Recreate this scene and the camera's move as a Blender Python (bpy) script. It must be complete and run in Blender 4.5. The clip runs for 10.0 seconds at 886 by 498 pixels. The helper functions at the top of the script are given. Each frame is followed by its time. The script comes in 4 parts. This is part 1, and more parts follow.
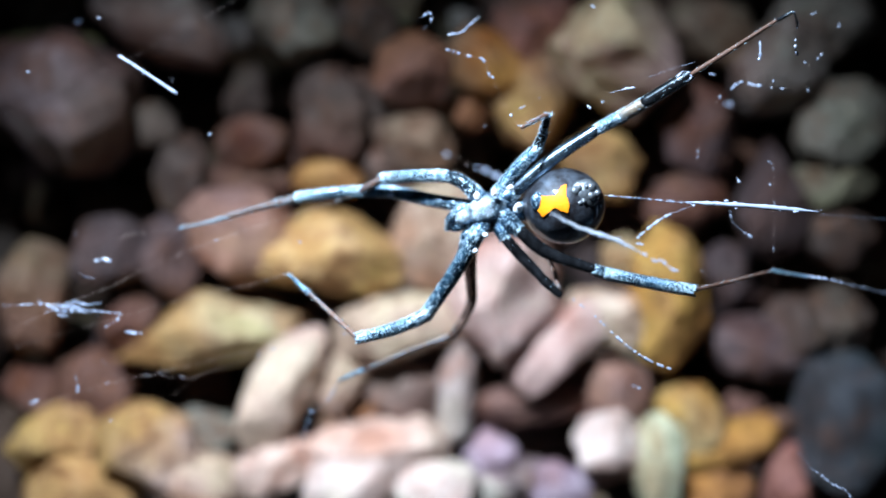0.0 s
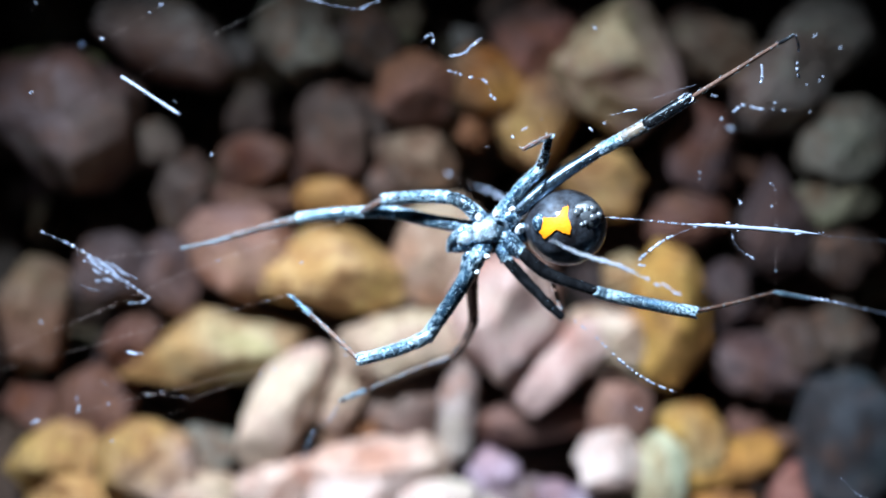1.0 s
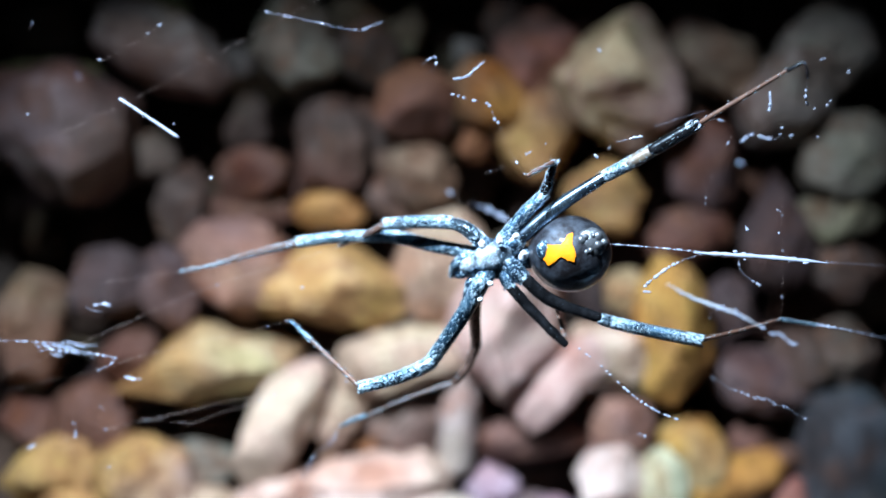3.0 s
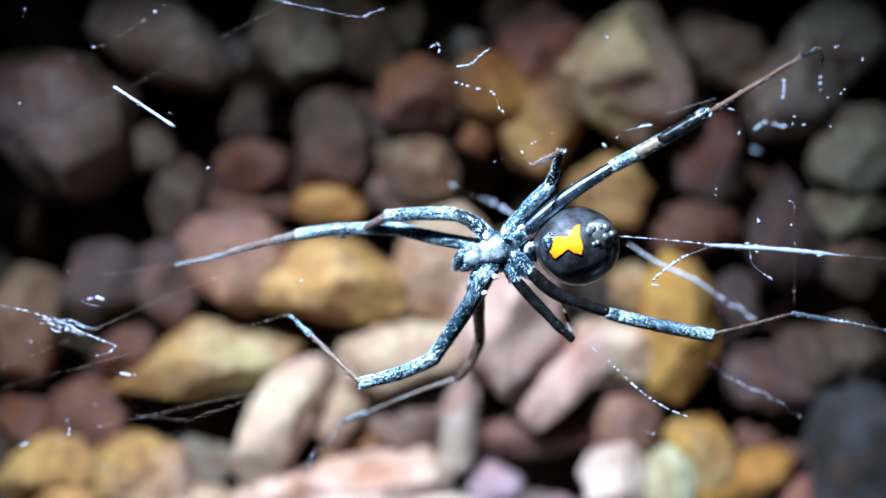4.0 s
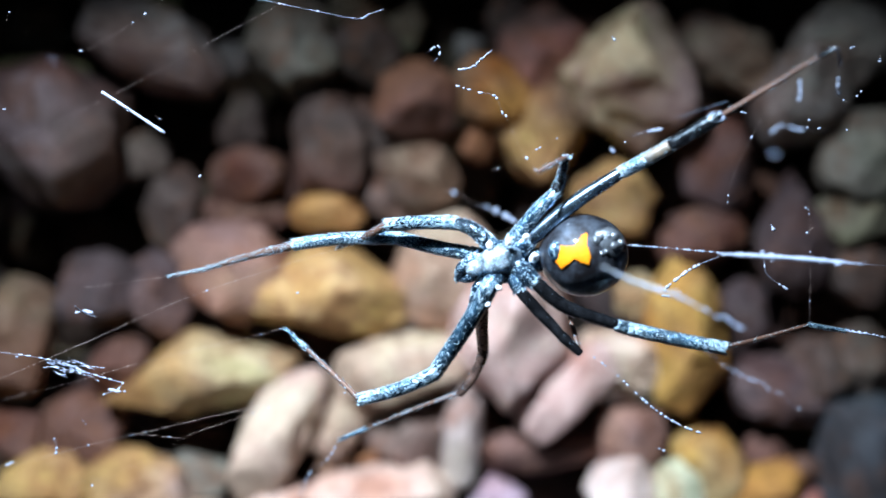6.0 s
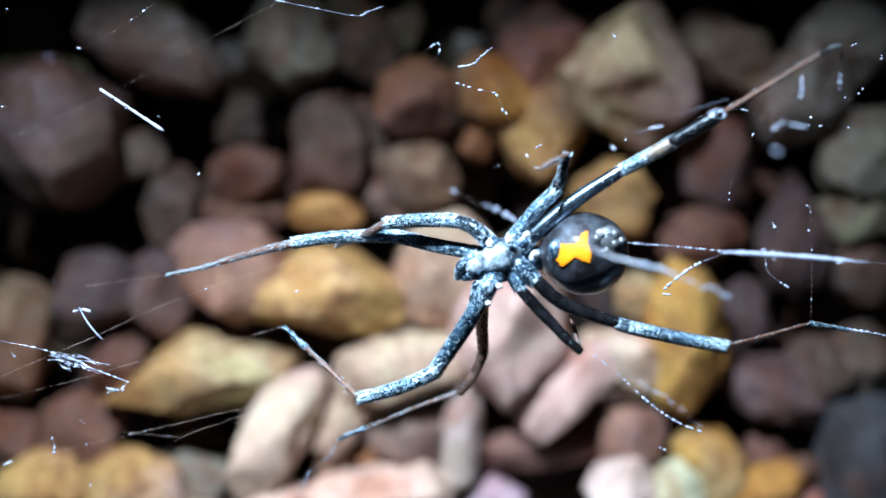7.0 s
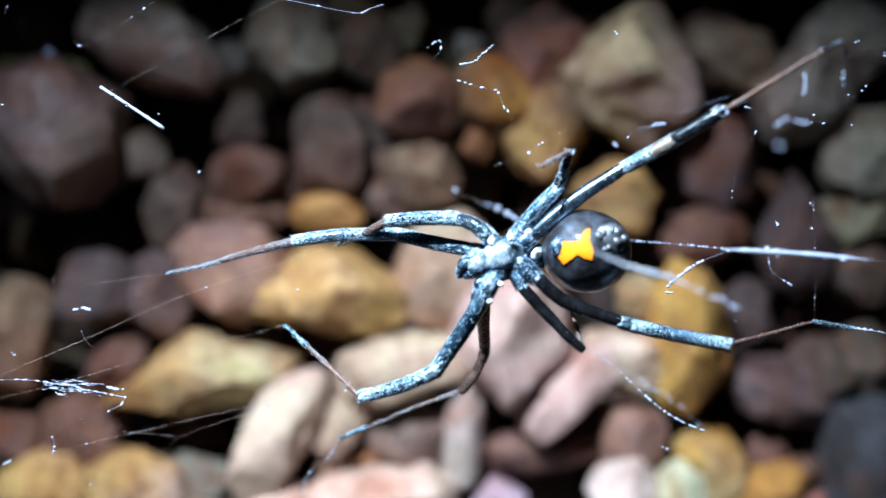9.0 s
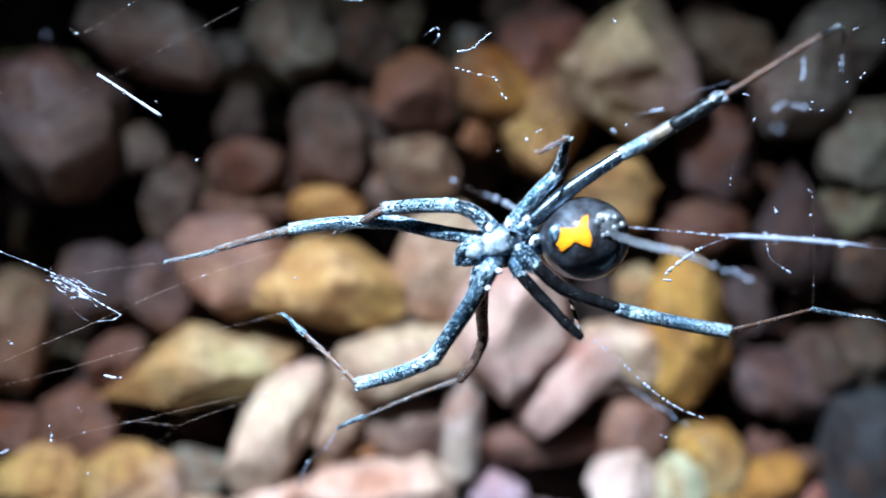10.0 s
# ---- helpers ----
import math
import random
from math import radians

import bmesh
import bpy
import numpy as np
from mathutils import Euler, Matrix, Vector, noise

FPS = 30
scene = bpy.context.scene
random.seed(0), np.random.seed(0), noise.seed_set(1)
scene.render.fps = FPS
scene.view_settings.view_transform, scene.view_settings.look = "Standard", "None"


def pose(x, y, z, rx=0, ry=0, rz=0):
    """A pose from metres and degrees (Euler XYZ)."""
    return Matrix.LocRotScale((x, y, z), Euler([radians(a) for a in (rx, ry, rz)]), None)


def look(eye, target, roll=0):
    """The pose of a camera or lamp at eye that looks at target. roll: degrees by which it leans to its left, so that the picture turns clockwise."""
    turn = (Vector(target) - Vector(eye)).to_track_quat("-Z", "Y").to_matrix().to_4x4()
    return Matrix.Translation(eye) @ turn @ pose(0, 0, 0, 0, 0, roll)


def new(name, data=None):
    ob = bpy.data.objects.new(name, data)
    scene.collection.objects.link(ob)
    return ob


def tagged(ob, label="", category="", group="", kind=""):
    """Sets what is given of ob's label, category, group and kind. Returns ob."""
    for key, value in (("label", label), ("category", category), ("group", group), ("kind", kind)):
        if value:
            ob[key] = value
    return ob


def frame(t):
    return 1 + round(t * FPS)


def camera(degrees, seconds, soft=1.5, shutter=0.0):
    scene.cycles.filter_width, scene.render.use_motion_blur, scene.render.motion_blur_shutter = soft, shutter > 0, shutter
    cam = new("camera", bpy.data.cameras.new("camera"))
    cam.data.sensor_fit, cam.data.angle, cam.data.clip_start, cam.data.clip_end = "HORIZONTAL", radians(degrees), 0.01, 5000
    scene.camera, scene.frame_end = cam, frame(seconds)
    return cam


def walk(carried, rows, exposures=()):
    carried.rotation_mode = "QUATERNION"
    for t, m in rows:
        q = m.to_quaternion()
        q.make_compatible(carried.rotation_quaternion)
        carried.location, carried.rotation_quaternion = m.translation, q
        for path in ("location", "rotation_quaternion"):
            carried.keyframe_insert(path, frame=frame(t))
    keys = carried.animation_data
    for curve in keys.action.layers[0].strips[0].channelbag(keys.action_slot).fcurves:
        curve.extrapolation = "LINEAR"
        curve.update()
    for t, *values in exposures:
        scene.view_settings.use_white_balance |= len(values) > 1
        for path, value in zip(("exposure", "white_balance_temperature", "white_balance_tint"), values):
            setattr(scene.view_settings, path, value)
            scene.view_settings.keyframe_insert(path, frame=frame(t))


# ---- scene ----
SPAN = 10.0
cam = camera(45.0, SPAN, soft=1.6)
cam.data.dof.use_dof, cam.data.dof.focus_distance, cam.data.dof.aperture_fstop = True, 0.0825, 13.4
# seconds; millimetres over the gravel bed; degrees of turn (the lens looks straight down)
PATH = [
    (0, 0.873, -2.333, 144.286, -0.818, 0.091, -0.111),
    (0.5, -0.009, -0.715, 143.863, -0.507, -0.004, -0.127),
    (1, 0.883, -1.615, 144.216, -0.149, 0.186, -0.009),
    (1.5, 0.870, -0.236, 143.983, -0.312, 0.196, -0.033),
    (2, 0.338, 0.180, 143.899, 0.082, 0.165, -0.045),
    (2.5, 0.525, 0.901, 143.675, -0.338, 0.080, 0.061),
    (4, 0.131, 0.337, 140.739, -0.461, 0.001, 0.159),
    (4.5, 0.764, -1.913, 139.445, -0.531, 0.021, -0.126),
    (5, -0.154, 1.481, 138.756, -0.487, -0.054, -0.175),
    (5.5, -0.002, 0.971, 137.933, -0.178, -0.012, -0.077),
    (7, -0.071, 0.284, 137.028, -0.002, -0.068, -0.080),
    (7.5, -0.069, 0.738, 136.833, -0.139, 0.035, 0.027),
    (8, -0.000, -0.000, 137.000, 0.000, -0.000, 0.000),
    (8.5, -0.120, -0.245, 136.894, 0.069, -0.102, -0.080),
    (9, -0.102, -0.164, 136.678, 0.207, -0.010, -0.096),
    (9.5, -0.182, -0.525, 136.467, 0.197, -0.048, -0.096),
    (10, 0.058, -1.210, 136.503, 0.276, -0.003, -0.126),
]
walk(cam, [(t, pose(x / 1000, y / 1000, z / 1000, rx, ry, rz)) for t, x, y, z, rx, ry, rz in PATH])

# ---- light: a hand torch beside the lens, at night ----
world = bpy.data.worlds.new("night")
world.use_nodes = True
world.node_tree.nodes["Background"].inputs["Color"].default_value = (0.5, 0.62, 0.8, 1)
world.node_tree.nodes["Background"].inputs["Strength"].default_value = 0.006
scene.world = world
torch_data = bpy.data.lights.new("torch", "SPOT")
torch_data.energy, torch_data.color = 3.92, (0.85, 0.915, 1.02)
torch_data.spot_size, torch_data.spot_blend, torch_data.shadow_soft_size = radians(81), 1.0, 0.0045
torch = new("torch", torch_data)
torch.matrix_world = look((-0.044, 0.098, 0.136), (0.04, -0.20, 0.0))

MM = 0.001


# ---- materials ----
def nodes_of(name):
    mat = bpy.data.materials.new(name)
    mat.use_nodes = True
    tree = mat.node_tree
    return mat, tree, tree.nodes["Principled BSDF"]


def add_noise(tree, scale, detail=4.0, rough=0.55, vector=None):
    n = tree.nodes.new("ShaderNodeTexNoise")
    n.inputs["Scale"].default_value, n.inputs["Detail"].default_value, n.inputs["Roughness"].default_value = scale, detail, rough
    if vector is not None:
        tree.links.new(vector, n.inputs["Vector"])
    return n


def add_ramp(tree, source, low, high):
    r = tree.nodes.new("ShaderNodeMapRange")
    r.inputs["From Min"].default_value, r.inputs["From Max"].default_value = low, high
    tree.links.new(source, r.inputs["Value"])
    return r.outputs["Result"]


def add_mix(tree, factor, a, b, blend="MIX"):
    m = tree.nodes.new("ShaderNodeMix")
    m.data_type, m.blend_type = "RGBA", blend
    if isinstance(factor, float):
        m.inputs[0].default_value = factor
    else:
        tree.links.new(factor, m.inputs[0])
    for socket, value in ((m.inputs[6], a), (m.inputs[7], b)):
        if isinstance(value, tuple):
            socket.default_value = (*value, 1)
        else:
            tree.links.new(value, socket)
    return m.outputs[2]


def add_bump(tree, bsdf, height, distance, strength=1.0):
    b = tree.nodes.new("ShaderNodeBump")
    b.inputs["Distance"].default_value, b.inputs["Strength"].default_value = distance, strength
    tree.links.new(height, b.inputs["Height"])
    tree.links.new(b.outputs["Normal"], bsdf.inputs["Normal"])
    return b


TONES = {}


def add_math(tree, kind, a, b=0.0):
    """A node of arithmetic on sockets or numbers."""
    m = tree.nodes.new("ShaderNodeMath")
    m.operation = kind
    for socket, value in ((m.inputs[0], a), (m.inputs[1], b)):
        if isinstance(value, (int, float)):
            socket.default_value = value
        else:
            tree.links.new(value, socket)
    return m.outputs[0]


def stone_material(name, base, second, share=0.5, rough=0.75, stain=(0.20, 0.085, 0.04), stained=0.5):
    """Weathered gravel: broad blotches of a second tone, fine grain, dark specks, a rough skin.
    A stone whose object colour names one has a patch of another mineral on the side that its alpha gives."""
    base, second = ((r, g, min(1.0, 1.08 * b)) for r, g, b in (base, second))
    mat, tree, bsdf = nodes_of(name)
    TONES[name] = base
    coords = tree.nodes.new("ShaderNodeTexCoord")
    info = tree.nodes.new("ShaderNodeObjectInfo")
    shift = tree.nodes.new("ShaderNodeVectorMath")
    shift.operation = "ADD"
    spread = tree.nodes.new("ShaderNodeMath")
    spread.operation = "MULTIPLY"
    spread.inputs[1].default_value = 7.3
    tree.links.new(info.outputs["Random"], spread.inputs[0])
    tree.links.new(coords.outputs["Object"], shift.inputs[0])
    tree.links.new(spread.outputs[0], shift.inputs[1])
    v = shift.outputs[0]
    blotch = add_noise(tree, 210, 3.0, 0.5, v)
    grain = add_noise(tree, 1500, 5.0, 0.65, v)
    specks = add_noise(tree, 900, 2.0, 0.5, v)
    veins = add_noise(tree, 420, 6.0, 0.7, v)
    tone = add_mix(tree, add_ramp(tree, blotch.outputs["Fac"], 0.72 - 0.45 * share, 0.86 - 0.45 * share), base, second)
    tone = add_mix(tree, add_ramp(tree, veins.outputs["Fac"], 0.35, 0.7), tone, tuple(min(1, c * 1.3 + 0.03) for c in base))
    drift = add_noise(tree, 85, 2.0, 0.5, v)
    drift.inputs["Distortion"].default_value = 0.6
    warm = (base[0] * 0.92, base[1] * 0.70, base[2] * 0.62)
    pale = (min(0.85, base[0] * 1.16), min(0.85, base[1] * 1.3), min(0.8, base[2] * 1.2))
    tone = add_mix(tree, add_ramp(tree, drift.outputs["Fac"], 0.5, 0.66), tone, warm)
    tone = add_mix(tree, add_ramp(tree, drift.outputs["Fac"], 0.47, 0.32), tone, pale)
    split = tree.nodes.new("ShaderNodeSeparateXYZ")
    tree.links.new(coords.outputs["Object"], split.inputs[0])
    turn = add_math(tree, "MULTIPLY", info.outputs["Alpha"], 2 * math.pi)
    along = add_math(tree, "ADD", add_math(tree, "MULTIPLY", split.outputs[0], add_math(tree, "COSINE", turn)), add_math(tree, "MULTIPLY", split.outputs[1], add_math(tree, "SINE", turn)))
    ragged = add_math(tree, "ADD", along, add_math(tree, "MULTIPLY", add_math(tree, "SUBTRACT", blotch.outputs["Fac"], 0.5), 0.014))
    patched = add_math(tree, "MULTIPLY", add_ramp(tree, ragged, -0.0022, 0.006), add_math(tree, "LESS_THAN", info.outputs["Alpha"], 0.995))
    tone = add_mix(tree, patched, tone, info.outputs["Color"])
    rust = add_noise(tree, 260, 5.0, 0.6, v)
    rust.inputs["Distortion"].default_value = 0.8
    rusty = tree.nodes.new("ShaderNodeMath")
    rusty.operation = "MULTIPLY"
    rusty.inputs[1].default_value = stained
    tree.links.new(add_ramp(tree, rust.outputs["Fac"], 0.5, 0.64), rusty.inputs[0])
    tone = add_mix(tree, rusty.outputs[0], tone, stain)
    dark = add_ramp(tree, grain.outputs["Fac"], 0.3, 0.7)
    tone = add_mix(tree, 0.42, tone, dark, "OVERLAY")
    mottle = add_noise(tree, 480, 3.0, 0.6, v)
    tone = add_mix(tree, 0.18, tone, add_ramp(tree, mottle.outputs["Fac"], 0.3, 0.7), "OVERLAY")
    tone = add_mix(tree, add_ramp(tree, specks.outputs["Fac"], 0.68, 0.76), tone, tuple(c * 0.5 for c in base))
    level = tree.nodes.new("ShaderNodeHueSaturation")
    level.inputs["Saturation"].default_value = 1.0
    tree.links.new(tone, level.inputs["Color"])
    value = tree.nodes.new("ShaderNodeMapRange")
    value.inputs["To Min"].default_value, value.inputs["To Max"].default_value = 0.85, 1.15
    tree.links.new(info.outputs["Random"], value.inputs["Value"])
    tree.links.new(value.outputs["Result"], level.inputs["Value"])
    tree.links.new(level.outputs["Color"], bsdf.inputs["Base Color"])
    bsdf.inputs["Roughness"].default_value = rough
    bsdf.inputs["Specular IOR Level"].default_value = 0.35
    add_bump(tree, bsdf, add_mix(tree, 0.5, veins.outputs["Fac"], grain.outputs["Fac"]), 0.0012, 0.8)
    return mat


PINK = stone_material("pink_stone", (0.53, 0.385, 0.34), (0.60, 0.47, 0.43), stained=0.3)
PALEPINK = stone_material("pale_pink_stone", (0.61, 0.45, 0.395), (0.69, 0.57, 0.53), stained=0.3)
PEACH = stone_material("peach_stone", (0.33, 0.19, 0.13), (0.25, 0.14, 0.11))
SAND = stone_material("sand_stone", (0.45, 0.35, 0.25), (0.46, 0.33, 0.29))
PALESAND = stone_material("pale_sand_stone", (0.55, 0.44, 0.32), (0.62, 0.54, 0.45))
TAN = stone_material("tan_stone", (0.28, 0.195, 0.125), (0.22, 0.145, 0.11))
OCHRE = stone_material("ochre_stone", (0.52, 0.32, 0.115), (0.56, 0.40, 0.22), stained=0.7)
YELLOW = stone_material("yellow_stone", (0.50, 0.32, 0.08), (0.45, 0.33, 0.16), stained=0.5)
YELLOWGREEN = stone_material("yellow_green_stone", (0.45, 0.37, 0.20), (0.46, 0.50, 0.35), stained=0.6)
ORANGE = stone_material("orange_stone", (0.44, 0.21, 0.05), (0.36, 0.18, 0.09))
RUST = stone_material("rust_stone", (0.28, 0.13, 0.06), (0.38, 0.19, 0.06))
REDSTONE = stone_material("red_stone", (0.30, 0.14, 0.11), (0.22, 0.12, 0.11))
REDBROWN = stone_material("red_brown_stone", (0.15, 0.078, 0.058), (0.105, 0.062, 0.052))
BROWNPINK = stone_material("brown_pink_stone", (0.27, 0.17, 0.145), (0.20, 0.13, 0.12))
BROWN = stone_material("brown_stone", (0.165, 0.125, 0.105), (0.21, 0.15, 0.122))
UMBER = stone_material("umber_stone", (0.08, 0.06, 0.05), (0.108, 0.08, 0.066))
MAUVE = stone_material("mauve_stone", (0.24, 0.19, 0.19), (0.30, 0.21, 0.19))
GREY = stone_material("grey_stone", (0.25, 0.25, 0.23), (0.32, 0.29, 0.26), stained=0.3)
GREYTAN = stone_material("grey_tan_stone", (0.42, 0.38, 0.35), (0.48, 0.36, 0.24))
GREYOLIVE = stone_material("grey_olive_stone", (0.20, 0.20, 0.16), (0.27, 0.25, 0.19))
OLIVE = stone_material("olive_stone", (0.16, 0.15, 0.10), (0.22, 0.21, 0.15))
MOSS = stone_material("moss_green_stone", (0.42, 0.46, 0.22), (0.48, 0.52, 0.3), stained=0.2)
BLUEGREY = stone_material("blue_grey_stone", (0.043, 0.057, 0.07), (0.07, 0.075, 0.076), stained=0.2)
LILAC = stone_material("lilac_stone", (0.38, 0.31, 0.38), (0.44, 0.36, 0.38), stained=0.2)
CREAM = stone_material("cream_stone", (0.50, 0.57, 0.38), (0.58, 0.60, 0.45), stained=0.2)
WHITE = stone_material("white_stone", (0.66, 0.56, 0.49), (0.72, 0.65, 0.59), stained=0.15)
CHALK = stone_material("chalky_pink_stone", (0.54, 0.41, 0.33), (0.60, 0.50, 0.42), stained=0.25)
STRAW = stone_material("straw_stone", (0.60, 0.50, 0.30), (0.56, 0.38, 0.32), stained=0.6)
DRAB = stone_material("drab_olive_stone", (0.36, 0.31, 0.22), (0.30, 0.25, 0.19), stained=0.4)
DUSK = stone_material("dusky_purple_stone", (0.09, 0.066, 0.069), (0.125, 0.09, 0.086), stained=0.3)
ASH = stone_material("ash_grey_stone", (0.36, 0.35, 0.30), (0.30, 0.27, 0.22), stained=0.4)


def soil_material():
    mat, tree, bsdf = nodes_of("shade_dark_soil")
    coords = tree.nodes.new("ShaderNodeTexCoord")
    n = add_noise(tree, 400, 6.0, 0.6, coords.outputs["Object"])
    broad = add_noise(tree, 12, 4.0, 0.6, coords.outputs["Object"])
    # near-black tones put the shade of the gaps into the soil
    tone = add_mix(tree, n.outputs["Fac"], (0.008, 0.006, 0.005), (0.03, 0.022, 0.017))
    tone = add_mix(tree, add_ramp(tree, broad.outputs["Fac"], 0.4, 0.7), tone, (0.02, 0.016, 0.012))
    tree.links.new(tone, bsdf.inputs["Base Color"])
    bsdf.inputs["Roughness"].default_value = 0.95
    add_bump(tree, bsdf, n.outputs["Fac"], 0.002)
    return mat


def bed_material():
    """The loose gravel below and around: tones by piece, darkened for the shade of the gaps."""
    mat, tree, bsdf = nodes_of("gravel_mix_shaded")
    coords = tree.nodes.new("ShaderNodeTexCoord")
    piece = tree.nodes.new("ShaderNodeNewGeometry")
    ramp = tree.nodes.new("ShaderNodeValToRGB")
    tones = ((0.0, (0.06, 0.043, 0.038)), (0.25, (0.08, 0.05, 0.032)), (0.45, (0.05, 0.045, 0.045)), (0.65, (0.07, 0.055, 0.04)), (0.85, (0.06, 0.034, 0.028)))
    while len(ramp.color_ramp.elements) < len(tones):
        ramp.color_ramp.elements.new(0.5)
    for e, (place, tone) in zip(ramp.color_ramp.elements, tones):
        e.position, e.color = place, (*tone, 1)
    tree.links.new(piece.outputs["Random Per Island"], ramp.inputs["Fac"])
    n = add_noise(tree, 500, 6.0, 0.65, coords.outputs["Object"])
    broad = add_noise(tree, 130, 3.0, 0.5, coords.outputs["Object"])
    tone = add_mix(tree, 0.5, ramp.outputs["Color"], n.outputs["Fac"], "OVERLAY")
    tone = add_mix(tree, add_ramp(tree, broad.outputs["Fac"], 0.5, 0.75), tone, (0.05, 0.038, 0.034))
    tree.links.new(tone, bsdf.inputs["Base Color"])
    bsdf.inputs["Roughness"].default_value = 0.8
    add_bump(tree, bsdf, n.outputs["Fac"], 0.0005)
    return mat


def chitin_material(name, base, second, rough, scale=6000, bump=0.00003, coat=0.0, spec=0.5, tint=(1.0, 1.0, 1.0), fleck=0.0, metal=0.0, glints=0.0, shine=0.15):
    """Spider skin: glossy, finely pitted, tone uneven at two sizes, with raised bristle roots. The last share is how
    much of it painted pale specks cover, as glints of light.
    """
    mat, tree, bsdf = nodes_of(name)
    coords = tree.nodes.new("ShaderNodeTexCoord")
    fine = add_noise(tree, scale, 3.0, 0.6, coords.outputs["Object"])
    broad = add_noise(tree, 900, 4.0, 0.6, coords.outputs["Object"])
    tone = add_mix(tree, add_ramp(tree, broad.outputs["Fac"], 0.4, 0.65), base, second)
    height = fine.outputs["Fac"]
    bsdf.inputs["Metallic"].default_value = metal
    wear = tree.nodes.new("ShaderNodeMapRange")
    wear.inputs["To Min"].default_value, wear.inputs["To Max"].default_value = rough * 0.7, rough * 1.4
    tree.links.new(fine.outputs["Fac"], wear.inputs["Value"])
    if fleck or glints:
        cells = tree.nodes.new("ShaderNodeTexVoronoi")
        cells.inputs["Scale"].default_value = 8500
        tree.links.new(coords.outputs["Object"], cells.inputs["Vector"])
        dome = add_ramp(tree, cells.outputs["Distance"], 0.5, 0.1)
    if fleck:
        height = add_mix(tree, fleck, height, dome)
    # pale cells painted into the tone as specks of highlight
    if glints:
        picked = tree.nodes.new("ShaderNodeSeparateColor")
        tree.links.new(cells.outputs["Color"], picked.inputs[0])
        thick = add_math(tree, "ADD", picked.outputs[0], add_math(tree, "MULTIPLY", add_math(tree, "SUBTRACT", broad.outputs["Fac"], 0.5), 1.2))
        pale = add_math(tree, "MULTIPLY", add_math(tree, "GREATER_THAN", thick, 1.0 - glints), add_ramp(tree, cells.outputs["Distance"], 0.55, 0.35))
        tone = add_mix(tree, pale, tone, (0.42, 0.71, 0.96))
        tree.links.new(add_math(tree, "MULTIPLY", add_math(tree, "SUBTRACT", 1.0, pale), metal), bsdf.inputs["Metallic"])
    tree.links.new(tone, bsdf.inputs["Base Color"])
    tree.links.new(wear.outputs["Result"], bsdf.inputs["Roughness"])
    bsdf.inputs["Specular IOR Level"].default_value = spec
    bsdf.inputs["Specular Tint"].default_value = (*tint, 1)
    bsdf.inputs["Coat Weight"].default_value, bsdf.inputs["Coat Roughness"].default_value = coat, shine
    add_bump(tree, bsdf, height, bump)
    return mat


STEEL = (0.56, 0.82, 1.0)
# blue second tone and pale specks stand for the sheen on black skin
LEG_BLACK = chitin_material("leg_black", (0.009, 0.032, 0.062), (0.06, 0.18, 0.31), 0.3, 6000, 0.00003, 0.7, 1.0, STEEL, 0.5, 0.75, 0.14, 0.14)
# darker copy of the leg skin, for a femur that shows less light
LEG_SHADED = chitin_material("leg_shaded", (0.006, 0.014, 0.026), (0.022, 0.055, 0.09), 0.3, 6000, 0.00003, 0.6, 1.0, STEEL, 0.5, 0.6, 0.16, 0.14)
# lighter copy, its paler blue standing for the bright streak along tibiae
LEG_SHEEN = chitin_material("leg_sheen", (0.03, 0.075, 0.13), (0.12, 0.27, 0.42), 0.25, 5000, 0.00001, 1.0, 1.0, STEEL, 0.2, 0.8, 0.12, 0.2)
LEG_BROWN = chitin_material("leg_brown", (0.12, 0.072, 0.055), (0.075, 0.045, 0.036), 0.42, 9000, 0.00004)
LEG_SMOOTH = chitin_material("leg_smooth_black", (0.006, 0.007, 0.009), (0.018, 0.022, 0.028), 0.24, 5000, 0.000006, 0.6, 1.0, STEEL, 0.2, 0.3, 0.0, 0.12)
LEG_DUSK = chitin_material("leg_dusk_brown", (0.17, 0.12, 0.105), (0.05, 0.038, 0.036), 0.26, 6000, 0.00001, 0.6)
LEG_DUSK.node_tree.nodes["Principled BSDF"].inputs["Transmission Weight"].default_value = 0.4
LEG_DUSK.node_tree.nodes["Principled BSDF"].inputs["IOR"].default_value = 1.25
# lighter copy, its tone standing for the long highlight on a rear femur
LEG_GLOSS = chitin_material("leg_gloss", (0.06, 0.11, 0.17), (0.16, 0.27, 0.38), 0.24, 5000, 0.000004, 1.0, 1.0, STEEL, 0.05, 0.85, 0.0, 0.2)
LEG_PALE = chitin_material("leg_pale", (0.20, 0.18, 0.14), (0.08, 0.08, 0.075), 0.42, 9000, 0.00004, 0.2, 0.8)
BODY_BLACK = chitin_material("body_black", (0.010, 0.028, 0.056), (0.07, 0.18, 0.32), 0.32, 5000, 0.00004, 0.8, 1.0, STEEL, 0.6, 0.7, 0.32, 0.16)
# pale second tone stands for the torch's white highlight on the breast plate
BREAST_GLINT = chitin_material("breast_glint", (0.06, 0.12, 0.18), (0.42, 0.55, 0.67), 0.45, 4200, 0.00004, 0.8, 1.0, (1, 1, 1), 0.45, 0.5, 0.4, 0.16)
# grey-blue second tone stands for the streaky sheen on the black abdomen
ABDOMEN_BLACK = chitin_material("abdomen_black", (0.022, 0.020, 0.025), (0.09, 0.12, 0.165), 0.47, 7000, 0.00004, 0.7, 1.0, STEEL, 0.0, 0.6, 0.0, 0.1)
ABDOMEN_BROWN = chitin_material("abdomen_brown", (0.12, 0.06, 0.05), (0.05, 0.03, 0.03), 0.4)
